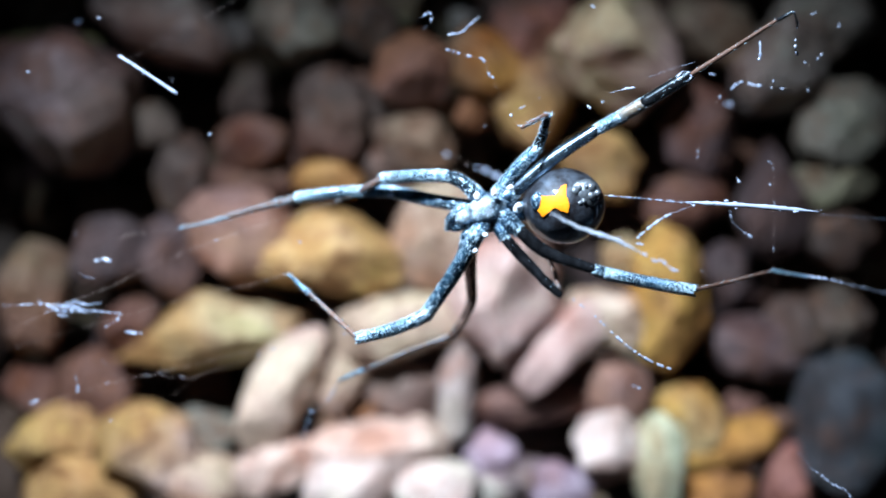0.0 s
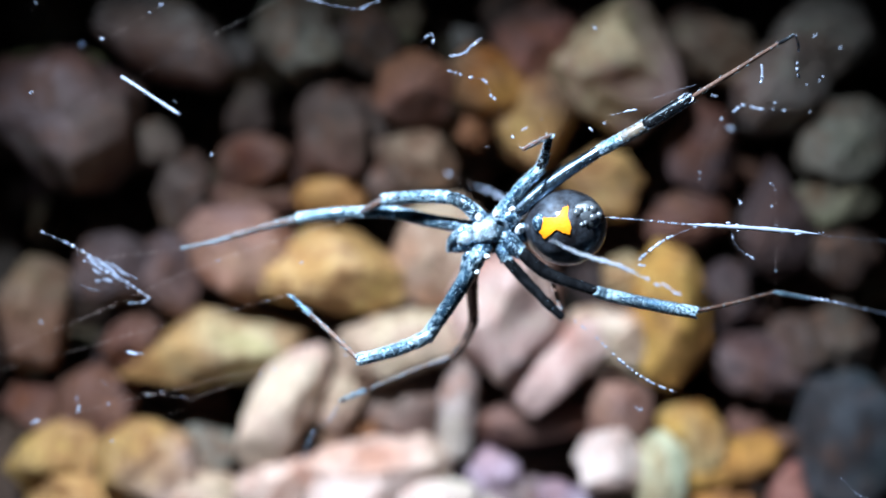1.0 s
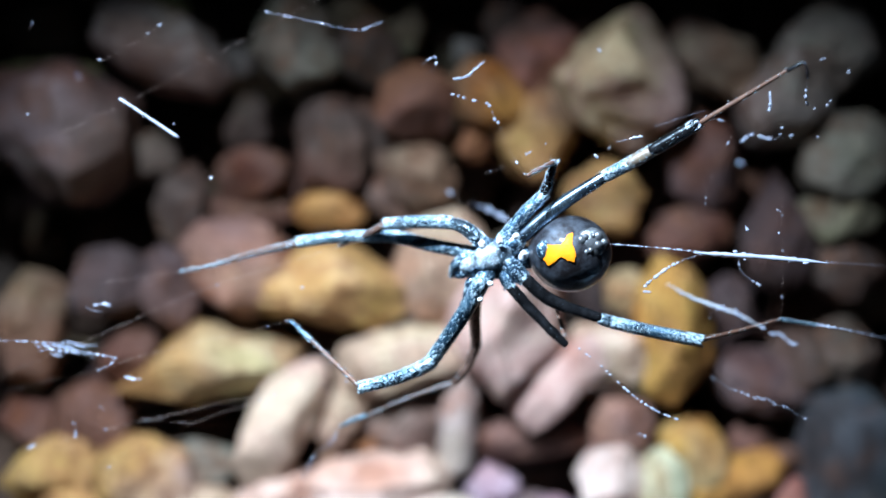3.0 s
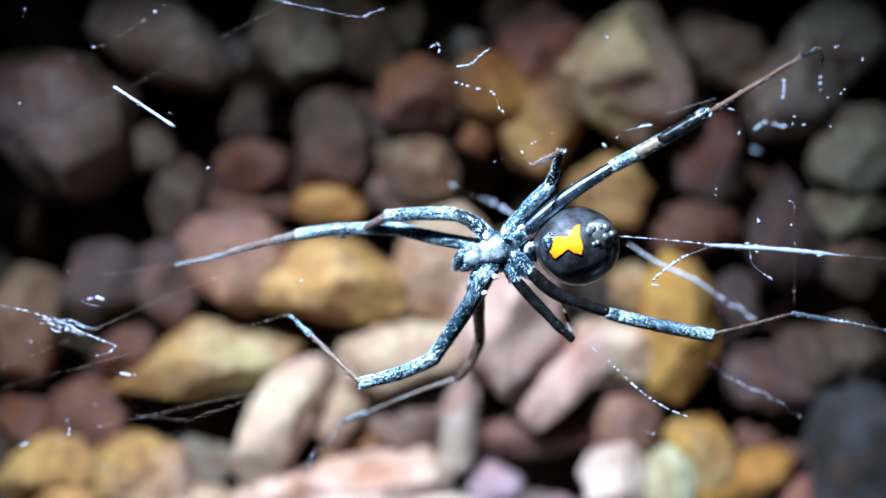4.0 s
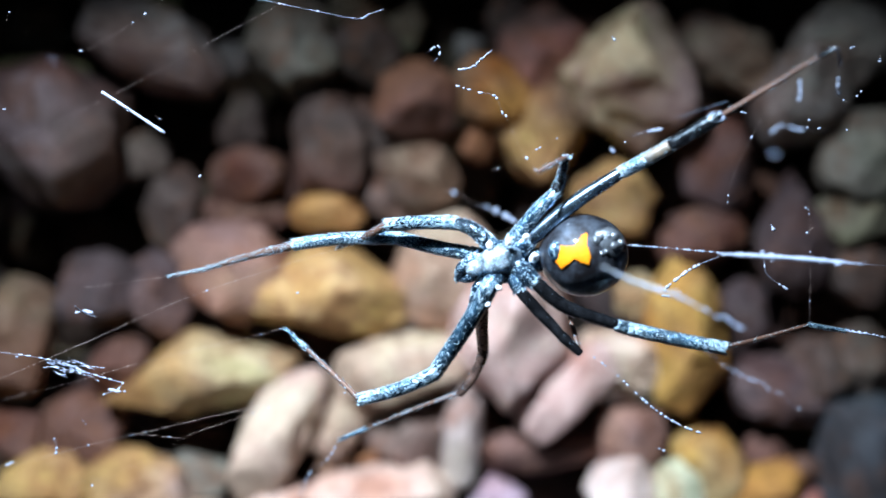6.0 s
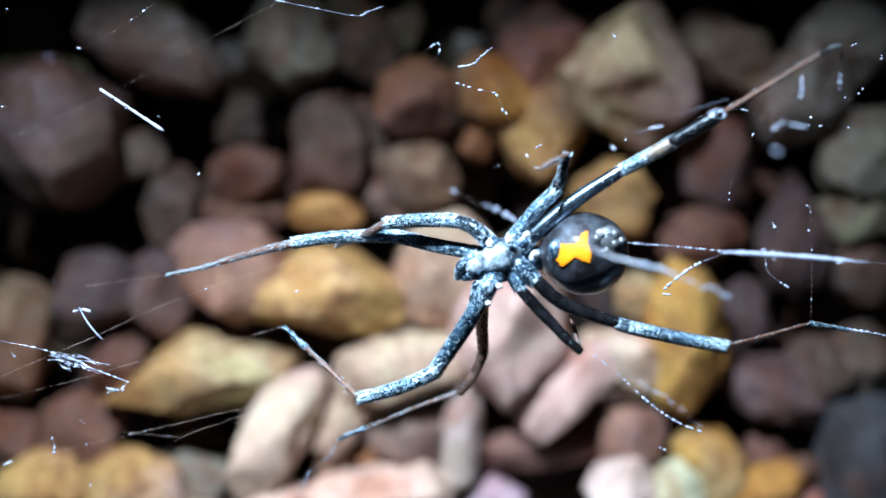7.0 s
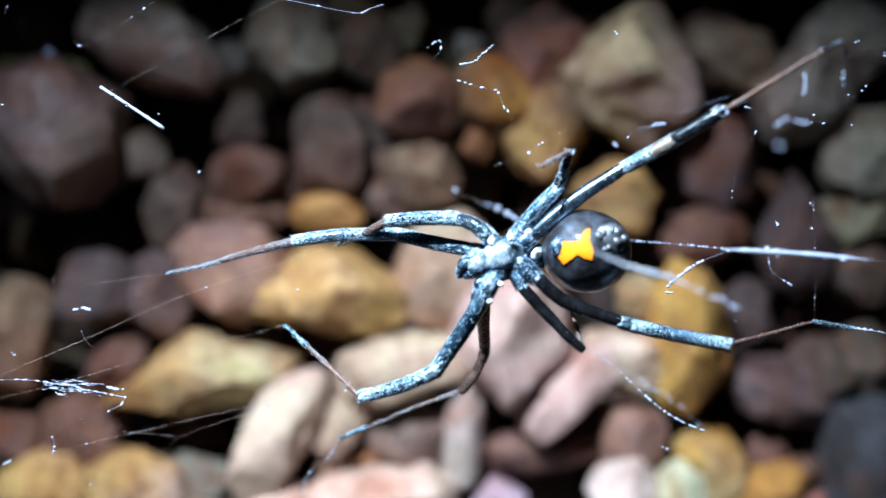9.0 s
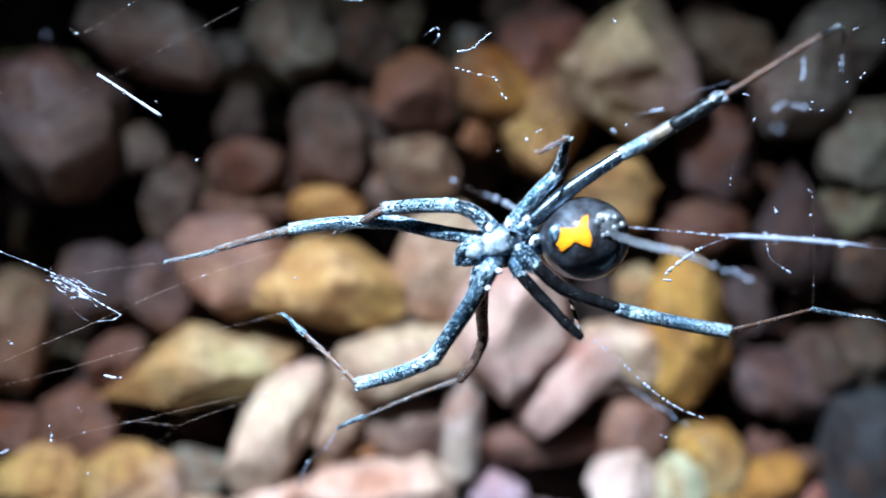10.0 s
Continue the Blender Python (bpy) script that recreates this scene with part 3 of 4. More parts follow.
def gravel_bed():
    """Stones in a lower layer and all around, too many to count."""
    rnd = random.Random(11)
    verts, faces = [], []

    def drop(x, y, z, r, level):
        size = (r * rnd.uniform(0.9, 1.4), r * rnd.uniform(0.75, 1.1), r * rnd.uniform(0.6, 0.85))
        m = pose(x, y, z, rnd.uniform(-25, 25), rnd.uniform(-25, 25), rnd.uniform(0, 360))
        first = len(verts)
        verts.extend(m @ p for p in stone_shape(size, rnd.randrange(10 ** 6), (), 2.3, level))
        faces.extend([first + k for k in f] for f in BALLS[level][1])

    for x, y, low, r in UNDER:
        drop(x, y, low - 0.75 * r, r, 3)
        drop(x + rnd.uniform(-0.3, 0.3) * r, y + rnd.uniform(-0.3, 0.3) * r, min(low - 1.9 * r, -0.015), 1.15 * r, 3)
    step = 0.0115
    for i in range(-20, 21):
        for j in range(-18, 19):
            x, y = i * step + rnd.uniform(-0.003, 0.003), j * step + rnd.uniform(-0.003, 0.003)
            if abs(x) < 0.063 and -0.045 < y < 0.041:
                continue
            drop(x, y, rnd.uniform(0.001, 0.006), rnd.uniform(0.0055, 0.0085), 2)
            drop(x + 0.004, y + 0.003, rnd.uniform(-0.009, -0.007), 0.0075, 2)
    return verts, faces


tagged(solid("gravel_bed", *gravel_bed(), BED), "loose mixed gravel of pink, tan and grey stones, darkened for shade", "gravel", kind="stuff")


# ---- the spider ----
def mm(p):
    return Vector(p) * MM


HUB = mm((5.15, -0.30, 56.50))
spider = empty("spider", HUB)
tagged(spider, "glossy black widow spider hanging belly up in its web", "spider")


def local(p):
    return mm(p) - HUB


def taper(n, thick_a, thick_b, belly=0.12):
    """Radii along a leg segment: narrower at both joints, fuller between."""
    out = []
    for k in range(n):
        s = k / (n - 1)
        r = thick_a + (thick_b - thick_a) * s
        r *= 1 + belly * math.sin(math.pi * s)
        edge = min(s, 1 - s)
        if edge < 0.08:
            r *= 0.72 + 0.28 * math.sqrt(edge / 0.08)
        out.append(r * MM)
    return out


def segment(name, points, thick_a, thick_b, material, parent, belly=0.12, label=""):
    bm = bmesh.new()
    line = glide([local(p) for p in points], 14)
    sweep(bm, line, taper(len(line), thick_a, thick_b, belly), 16)
    for v in bm.verts:
        k = noise.noise(v.co * 2500) * 0.02 * MM
        v.co += Vector((k, k, -k))
    return part(name, bm, material, parent, label)


def fleck(bm, p, way, side, across, r):
    """A pale facet at a bristle's root that stands for a glint of light."""
    ring = [bm.verts.new(p + r * d) for d in (way * 1.4, across, -way * 1.4, -across)]
    top = bm.verts.new(p + side * r * 0.8)
    for a in range(4):
        bm.faces.new((ring[a], ring[(a + 1) % 4], top))


def bristles(paths, parent, seed, count, length=0.32):
    """Short stiff hairs standing off the leg."""
    rnd = random.Random(seed)
    bm = bmesh.new()
    for points, ra, rb, share, glinty in paths:
        line = glide([local(p) for p in points], 10)
        for k in range(int((7.5 if glinty > 1 else 4 if glinty else 2.2) * count * share)):
            n = rnd.randrange(len(line) - 1)
            s = n / (len(line) - 1)
            way = (line[n + 1] - line[n]).normalized()
            side = way.orthogonal().normalized()
            side.rotate(Matrix.Rotation(rnd.uniform(0, 2 * math.pi), 3, way))
            r = (ra + (rb - ra) * s) * MM
            root = line[n] + (line[n + 1] - line[n]) * rnd.random() + side * r * 0.98
            tip = root + (side * 0.45 + way * 0.9).normalized() * rnd.uniform(0.5, 1.2) * length * MM
            w = rnd.uniform(0.01, 0.03) * MM
            across = way.cross(side).normalized()
            ring = [bm.verts.new(root + w * d) for d in (across, -across * 0.5 + side * 0.87, -across * 0.5 - side * 0.87)]
            end = bm.verts.new(tip)
            for a in range(3):
                bm.faces.new((ring[a], ring[(a + 1) % 3], end))
            if glinty and (k % 4 if glinty > 1 else k % 3 == 0):
                fleck(bm, root, way, side, across, (rnd.uniform(0.028, 0.06) if rnd.random() > 0.15 * glinty else rnd.uniform(0.08, 0.12)) * MM)
    return part("bristles", bm, GLASSY, parent, "fine pale bristles and flecks standing for glints", kind="stuff")


def leg(coxa, pieces, seed, hairs):
    """A leg from its coxa outwards; pieces: name, points, first and last half thickness, material, share of hairs."""
    base = segment("leg", *coxa, BODY_BLACK, spider, 0.25)
    paths = [(coxa[0], coxa[1], coxa[2], 0.4, 2)]
    for name, points, ra, rb, material, share in pieces:
        segment(name, points, ra, rb, material, base)
        paths.append((points, ra, rb, share, 2 if material in (LEG_BLACK, LEG_SHEEN) and ra > 0.3 else 1 if material in (LEG_PALE, LEG_SHADED) or share > 2 else 0))
    bristles(paths, base, seed, hairs)
    return base


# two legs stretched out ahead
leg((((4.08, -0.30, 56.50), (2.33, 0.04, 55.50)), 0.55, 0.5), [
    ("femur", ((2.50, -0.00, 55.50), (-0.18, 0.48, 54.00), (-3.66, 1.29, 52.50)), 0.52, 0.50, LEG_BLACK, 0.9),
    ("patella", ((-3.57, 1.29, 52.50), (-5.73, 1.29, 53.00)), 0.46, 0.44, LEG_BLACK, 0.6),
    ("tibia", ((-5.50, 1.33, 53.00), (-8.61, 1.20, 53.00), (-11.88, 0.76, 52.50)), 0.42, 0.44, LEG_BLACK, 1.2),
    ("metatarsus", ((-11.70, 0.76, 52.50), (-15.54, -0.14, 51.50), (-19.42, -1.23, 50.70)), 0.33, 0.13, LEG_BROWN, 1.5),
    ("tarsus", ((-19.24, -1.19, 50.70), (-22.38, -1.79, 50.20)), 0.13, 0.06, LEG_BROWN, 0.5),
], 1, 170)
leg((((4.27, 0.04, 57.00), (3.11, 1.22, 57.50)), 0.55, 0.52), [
    ("femur", ((3.35, 0.88, 57.70), (2.27, 1.89, 57.40), (0.94, 2.42, 56.50)), 0.56, 0.46, LEG_SHADED, 0.35),
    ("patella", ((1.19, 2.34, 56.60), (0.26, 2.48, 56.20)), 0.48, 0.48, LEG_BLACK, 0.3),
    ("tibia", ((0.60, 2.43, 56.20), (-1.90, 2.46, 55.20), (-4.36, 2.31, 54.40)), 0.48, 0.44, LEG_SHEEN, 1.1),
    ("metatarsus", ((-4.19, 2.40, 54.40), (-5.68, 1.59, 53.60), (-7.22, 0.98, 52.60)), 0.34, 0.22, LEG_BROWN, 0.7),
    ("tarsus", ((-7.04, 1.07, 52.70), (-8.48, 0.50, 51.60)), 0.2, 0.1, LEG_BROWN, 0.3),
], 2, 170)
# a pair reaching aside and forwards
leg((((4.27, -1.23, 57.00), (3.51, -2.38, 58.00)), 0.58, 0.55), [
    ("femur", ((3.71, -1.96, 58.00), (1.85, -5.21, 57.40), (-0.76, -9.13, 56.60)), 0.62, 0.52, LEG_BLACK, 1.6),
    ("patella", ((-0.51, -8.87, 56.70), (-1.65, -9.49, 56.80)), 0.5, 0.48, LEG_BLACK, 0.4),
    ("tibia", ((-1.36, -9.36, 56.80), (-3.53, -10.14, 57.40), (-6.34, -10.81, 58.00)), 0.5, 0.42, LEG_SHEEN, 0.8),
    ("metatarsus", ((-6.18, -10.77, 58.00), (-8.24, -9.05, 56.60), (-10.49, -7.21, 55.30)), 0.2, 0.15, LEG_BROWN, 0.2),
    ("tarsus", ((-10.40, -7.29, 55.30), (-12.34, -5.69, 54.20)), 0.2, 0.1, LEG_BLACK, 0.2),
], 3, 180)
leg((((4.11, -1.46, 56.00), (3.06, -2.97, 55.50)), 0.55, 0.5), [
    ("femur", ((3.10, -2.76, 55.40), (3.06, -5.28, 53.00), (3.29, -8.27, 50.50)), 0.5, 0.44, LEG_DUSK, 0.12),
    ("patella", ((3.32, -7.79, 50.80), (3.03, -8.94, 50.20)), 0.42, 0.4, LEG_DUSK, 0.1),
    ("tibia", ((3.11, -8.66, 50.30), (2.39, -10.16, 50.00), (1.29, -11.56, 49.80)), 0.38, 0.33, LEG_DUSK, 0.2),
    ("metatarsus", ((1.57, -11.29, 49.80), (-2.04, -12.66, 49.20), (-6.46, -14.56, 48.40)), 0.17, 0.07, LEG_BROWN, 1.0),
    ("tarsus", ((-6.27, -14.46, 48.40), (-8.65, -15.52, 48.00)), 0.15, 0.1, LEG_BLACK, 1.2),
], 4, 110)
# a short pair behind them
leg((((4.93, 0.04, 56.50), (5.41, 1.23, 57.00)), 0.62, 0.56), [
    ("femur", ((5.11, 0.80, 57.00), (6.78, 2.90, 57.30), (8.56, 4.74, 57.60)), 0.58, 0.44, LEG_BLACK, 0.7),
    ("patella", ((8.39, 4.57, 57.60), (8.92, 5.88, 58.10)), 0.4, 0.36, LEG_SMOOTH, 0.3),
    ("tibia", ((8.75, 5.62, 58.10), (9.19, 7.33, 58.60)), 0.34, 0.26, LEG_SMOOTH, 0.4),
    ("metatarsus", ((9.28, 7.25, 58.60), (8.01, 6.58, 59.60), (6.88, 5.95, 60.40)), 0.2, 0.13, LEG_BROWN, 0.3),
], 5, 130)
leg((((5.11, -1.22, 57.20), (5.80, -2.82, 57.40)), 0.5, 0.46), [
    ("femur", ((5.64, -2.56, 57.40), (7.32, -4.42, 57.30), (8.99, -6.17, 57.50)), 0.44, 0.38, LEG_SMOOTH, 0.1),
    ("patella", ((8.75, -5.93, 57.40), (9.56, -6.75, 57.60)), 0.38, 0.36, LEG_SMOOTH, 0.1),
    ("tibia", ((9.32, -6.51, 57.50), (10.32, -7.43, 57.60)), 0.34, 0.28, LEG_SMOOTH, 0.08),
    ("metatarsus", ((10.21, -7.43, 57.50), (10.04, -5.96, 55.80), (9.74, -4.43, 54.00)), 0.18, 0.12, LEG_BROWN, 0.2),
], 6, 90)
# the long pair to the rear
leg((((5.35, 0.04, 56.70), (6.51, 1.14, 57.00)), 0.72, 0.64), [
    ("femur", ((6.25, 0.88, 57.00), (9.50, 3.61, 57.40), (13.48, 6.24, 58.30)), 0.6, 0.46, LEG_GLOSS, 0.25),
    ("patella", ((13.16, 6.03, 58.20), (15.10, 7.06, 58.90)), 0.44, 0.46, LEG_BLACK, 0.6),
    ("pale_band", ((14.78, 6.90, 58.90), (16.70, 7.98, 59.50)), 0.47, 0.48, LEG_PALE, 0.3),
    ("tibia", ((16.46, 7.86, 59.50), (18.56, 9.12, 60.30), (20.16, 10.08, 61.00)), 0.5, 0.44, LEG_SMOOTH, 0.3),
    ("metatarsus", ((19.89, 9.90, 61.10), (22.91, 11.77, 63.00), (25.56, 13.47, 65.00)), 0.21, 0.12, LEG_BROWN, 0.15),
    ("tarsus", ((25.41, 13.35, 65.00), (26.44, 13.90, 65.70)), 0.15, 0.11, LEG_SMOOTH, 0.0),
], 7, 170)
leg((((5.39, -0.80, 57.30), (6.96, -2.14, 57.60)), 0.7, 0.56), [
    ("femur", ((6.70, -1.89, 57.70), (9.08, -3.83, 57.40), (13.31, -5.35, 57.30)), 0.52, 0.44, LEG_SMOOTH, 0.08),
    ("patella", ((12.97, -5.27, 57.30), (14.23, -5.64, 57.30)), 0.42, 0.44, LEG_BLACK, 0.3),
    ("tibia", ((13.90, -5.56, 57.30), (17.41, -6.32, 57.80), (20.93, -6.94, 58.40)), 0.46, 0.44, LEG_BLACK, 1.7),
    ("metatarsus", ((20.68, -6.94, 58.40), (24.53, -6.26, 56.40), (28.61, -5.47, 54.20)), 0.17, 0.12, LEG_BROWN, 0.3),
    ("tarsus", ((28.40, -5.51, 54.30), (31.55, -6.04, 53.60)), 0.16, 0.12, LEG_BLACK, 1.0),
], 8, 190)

# head and breast
bm = bmesh.new()
blob(bm, local((4.39, -0.61, 54.70)), (2.5 * MM, 1.75 * MM, 1.2 * MM), Matrix.Rotation(radians(12), 3, "Z"), 4, 0.05, 3)
part("carapace", bm, BODY_BLACK, spider, "glossy black carapace")
bm = bmesh.new()
for v in blob(bm, (0, 0, 0), (1.75 * MM, 1.15 * MM, 0.95 * MM), None, 5, 0.12, 5):
    s = v.co.x / (1.75 * MM)
    v.co.y *= 1 - 0.32 * max(0, s) ** 1.5
    v.co = Matrix.Rotation(radians(-14), 3, "X") @ Matrix.Rotation(radians(20), 3, "Z") @ v.co + local((4.22, -0.34, 57.45))
part("sternum", bm, BREAST_GLINT, spider, "shiny heart-shaped breast plate")
bm = bmesh.new()
blob(bm, local((2.45, -0.97, 57.60)), (0.8 * MM, 0.62 * MM, 0.45 * MM), Matrix.Rotation(radians(24), 3, "Z"), 4, 0.1, 6)
part("labium", bm, BREAST_GLINT, spider)
for up, seed in ((1, 1), (-1, 2)):
    bm = bmesh.new()
    a = local((2.65, -0.90, 56.20)) + Vector((0, 0.42 * up * MM, 0))
    b = local((1.47, -1.60, 55.40)) + Vector((0, 0.3 * up * MM, 0))
    line = glide([a, (a + b) / 2 + Vector((0, 0.08 * up * MM, 0.1 * MM)), b], 8)
    sweep(bm, line, taper(len(line), 0.5, 0.3, 0.15), 14)
    jaw = part("chelicera", bm, BODY_BLACK, spider)
    bm = bmesh.new()
    c = b + Vector((-0.05 * MM, -0.4 * up * MM, 0.25 * MM))
    line = glide([b, b + Vector((-0.22 * MM, -0.1 * up * MM, 0.15 * MM)), c], 6)
    sweep(bm, line, [0.13 * MM * (1 - 0.9 * k / (len(line) - 1)) for k in range(len(line))], 8)
    part("fang", bm, LEG_BROWN, jaw, "red-brown fang")
for name, points, seed in (
    ("pedipalp", (((3.31, -1.65, 56.80), (2.62, -2.49, 57.10), (2.38, -3.53, 56.40), (2.25, -4.29, 55.00))), 21),
    ("pedipalp", (((3.15, 0.04, 56.40), (2.04, -0.47, 56.60), (1.37, -1.07, 56.00), (1.21, -1.95, 55.00))), 22),
):
    bm = bmesh.new()
    line = glide([local(p) for p in points], 8)
    sweep(bm, line, [r * (1 + 0.12 * math.cos(k * 0.8)) for k, r in enumerate(taper(len(line), 0.42, 0.3, 0.1))], 14)
    palp = part("pedipalp", bm, BODY_BLACK, spider)
    bristles([(points, 0.42, 0.3, 1.0, 2)], palp, seed, 60, 0.25)
bristles([(((2.79, -0.46, 57.00), (4.31, -0.38, 57.10), (5.96, -0.59, 57.00)), 0.5, 0.5, 1.0, 2)], spider, 31, 150, 0.22)

# pale beads added at the leg joints to stand for glints of the torch
for at, size in ((((3.47, 0.71, 57.90)), 0.26), (((4.85, 0.95, 58.50)), 0.24), (((6.11, 1.32, 58.80)), 0.22), (((5.60, -0.97, 57.30)), 0.22), (((6.18, -1.01, 57.40)), 0.24),
                 (((5.19, -1.82, 57.10)), 0.2), (((2.74, 0.21, 56.10)), 0.24), (((3.33, -3.71, 58.10)), 0.2), (((6.83, -0.25, 57.20)), 0.34), (((4.15, -2.45, 58.40)), 0.2)):
    bm = bmesh.new()
    blob(bm, local(at) + Vector((0, 0, 0.12 * MM)), (size * 1.3 * MM, size * 1.05 * MM, size * 0.75 * MM), Matrix.Rotation(size * 31, 3, "Z"), 3, 0.3, size * 90)
    part("joint_knob", bm, JOINT_GLINT, spider, "pale bead standing for a glint on a leg joint")

# abdomen
BELLY, ROUND = local((10.58, -0.08, 56.60)), (3.42 * MM, 3.1 * MM, 3.35 * MM)
bm = bmesh.new()
for v in blob(bm, (0, 0, 0), ROUND, None, 5, 0.02, 9):
    s = v.co.x / ROUND[0]
    if s < -0.4:
        v.co.y *= 1 - 0.25 * (-s - 0.4)
    v.co += BELLY
abdomen = part("abdomen", bm, ABDOMEN_BLACK, spider, "round glossy black abdomen")
bm = bmesh.new()
line = glide([local((6.46, -0.47, 56.00)), local((7.49, -0.38, 56.40))], 6)
sweep(bm, line, [0.95 * MM] * len(line), 16)
part("pedicel", bm, BODY_BLACK, spider)


def on_belly(x, y, proud=0.0):
    """A point of the abdomen's under side, millimetres from its middle."""
    s = 1 - (x * MM / ROUND[0]) ** 2 - (y * MM / ROUND[1]) ** 2
    return BELLY + Vector((x * MM, y * MM, ROUND[2] * math.sqrt(max(s, 0.0)) * 1.012 + proud * MM))


def hourglass():
    """The mark: two lobes that meet in a waist, lying on the skin."""
    edge = ((-2.4, 0.9), (-1.6, 0.74), (-0.89, 0.8), (-0.3, 1.61), (0.12, 1.76), (0.07, 0.8), (0.37, -0.09), (0.18, -0.68),
            (-0.3, -0.53), (-0.89, -0.24), (-1.26, -0.53), (-1.85, -1.0), (-2.45, -0.31))
    bm = bmesh.new()
    step, grid = 0.035, {}

    def inside(x, y):
        x, y = x + 0.06 * noise.noise(Vector((x * 4, y * 4, 4))), y + 0.06 * noise.noise(Vector((x * 4, y * 4, 9)))
        odd = False
        for (ax, ay), (bx, by) in zip(edge, edge[1:] + edge[:1]):
            if (ay > y) != (by > y) and x < ax + (bx - ax) * (y - ay) / (by - ay):
                odd = not odd
        return odd

    for i in range(-76, 18):
        for j in range(-34, 56):
            if inside((i + 0.5) * step, (j + 0.5) * step):
                corner = []
                for key in ((i, j), (i + 1, j), (i + 1, j + 1), (i, j + 1)):
                    if key not in grid:
                        grid[key] = bm.verts.new(on_belly(key[0] * step * 0.93 - 0.18, key[1] * step * 0.95, 0.03))
                    corner.append(grid[key])
                bm.faces.new(corner)
    raised = bmesh.ops.extrude_face_region(bm, geom=bm.faces[:])
    for v in (g for g in raised["geom"] if isinstance(g, bmesh.types.BMVert)):
        v.co.z += 0.02 * MM
    bmesh.ops.recalc_face_normals(bm, faces=bm.faces[:])
    return bm


part("hourglass_mark", hourglass(), HOURGLASS, abdomen, "bright orange hourglass mark")
spot = on_belly(1.45, 0.92, -0.25)
bm = bmesh.new()
blob(bm, spot, (1.25 * MM, 1.15 * MM, 0.6 * MM), None, 4, 0.08, 12)
mound = part("spinneret_mound", bm, SPINNERET_GREY, abdomen, "grey wrinkled mound round the spinnerets")
for k in range(8):
    a = 2 * math.pi * k / 8 + 0.35 * math.sin(3 * k)
    far = 0.7 + 0.22 * math.sin(5 * k + 1)
    root = spot + Vector((far * math.cos(a), far * math.sin(a), 0.3)) * MM
    tip = root + Vector((0.1 * math.cos(a), 0.1 * math.sin(a), 0.4)) * MM
    bm = bmesh.new()
    line = glide([root, (root + tip) / 2, tip], 4)
    sweep(bm, line, [r * (1 + 0.25 * math.sin(2 * k)) * MM for r in (0.3, 0.33, 0.33, 0.31, 0.29, 0.26, 0.21, 0.14, 0.05)], 12)
    part("spinneret", bm, SPINNERET_GREY, abdomen, "stubby silvery-grey spinneret")
bm = bmesh.new()
blob(bm, on_belly(2.6, 0.75, -0.15), (0.42 * MM, 0.5 * MM, 0.4 * MM), None, 3, 0.1, 14)
part("anal_tubercle", bm, ABDOMEN_BROWN, abdomen, "brownish tubercle")
bm = bmesh.new()
blob(bm, on_belly(-2.25, 0.3, -0.18), (0.6 * MM, 0.75 * MM, 0.4 * MM), None, 3, 0.1, 15)
part("epigyne", bm, BODY_BLACK, abdomen)

# ---- the web ----
DROP = bpy.data.meshes.new("silk_bead")
bm = bmesh.new()
bmesh.ops.create_icosphere(bm, subdivisions=2, radius=1.0)
bm.to_mesh(DROP)
bm.free()
DROP.materials.append(SILK)
DROP.shade_smooth()


def thread(points, thick, label, beads=0, bead=0.06, material=None, seed=0, taper_ends=False):
    """A line of silk through the points, millimetres, with glue beads along it."""
    rnd = random.Random(seed)
    start = mm(points[0])
    line = [p - start for p in glide([mm(p) for p in points], 8)]
    bm = bmesh.new()
    shape = [min(1.0, 0.12 + 4.5 * min(k, len(line) - 1 - k) / len(line)) if taper_ends else 1.0 for k in range(len(line))]
    sweep(bm, line, [thick * MM * w * rnd.uniform(0.8, 1.2) for w in shape], 8)
    ob = part("silk_thread", bm, material or SILK)
    ob.location = start
    tagged(ob, label, "silk thread", "threads of the web")
    for k in range(beads):
        s = rnd.random() * (len(line) - 1)
        n = min(int(s), len(line) - 2)
        p = line[n].lerp(line[n + 1], s - n)
        drop = new("silk_bead", DROP)
        drop.parent = ob
        r = bead * rnd.uniform(0.6, 1.3) * shape[n] * MM
        off = Vector((rnd.gauss(0, 1), rnd.gauss(0, 1), rnd.gauss(0, 1))) * thick * 0.6 * MM
        drop.matrix_basis = Matrix.LocRotScale(p + off, (line[n + 1] - line[n]).to_track_quat("X", "Z"), (r * rnd.uniform(1.0, 2.2), r, r))
    return ob


thread(((-65.90, 1.80, 27.00), (-34.79, 8.70, 53.00), (-26.81, 12.20, 53.00), (-14.38, 18.91, 53.00), (6.13, 34.66, 37.00), (21.70, 52.95, 7.00)), 0.0028, "long fine silk line stretched across the web", 3, 0.05, FINE_SILK, 1)
thread(((-63.00, -20.28, 27.00), (-35.62, -9.95, 51.00), (-28.02, -6.78, 52.00), (-19.38, -3.08, 52.50), (-3.71, 1.90, 53.50)), 0.006, "fine silk line running to the spider's front leg", 2, 0.05, FINE_SILK, 2)
thread(((-65.86, -19.99, 22.00), (-32.44, -10.95, 51.00), (-23.70, -8.48, 53.00), (-15.08, -6.45, 54.00), (-12.34, -5.69, 54.20)), 0.0042, "fine silk line held by a leg tip", 2, 0.05, FINE_SILK, 3)
thread(((-64.46, -27.99, 19.00), (-31.80, -16.41, 49.00), (-24.55, -14.57, 50.00), (-13.28, -11.93, 51.50), (-1.01, -9.59, 57.00)), 0.005, "fine silk line below the spider", 4, 0.06, FINE_SILK, 4)
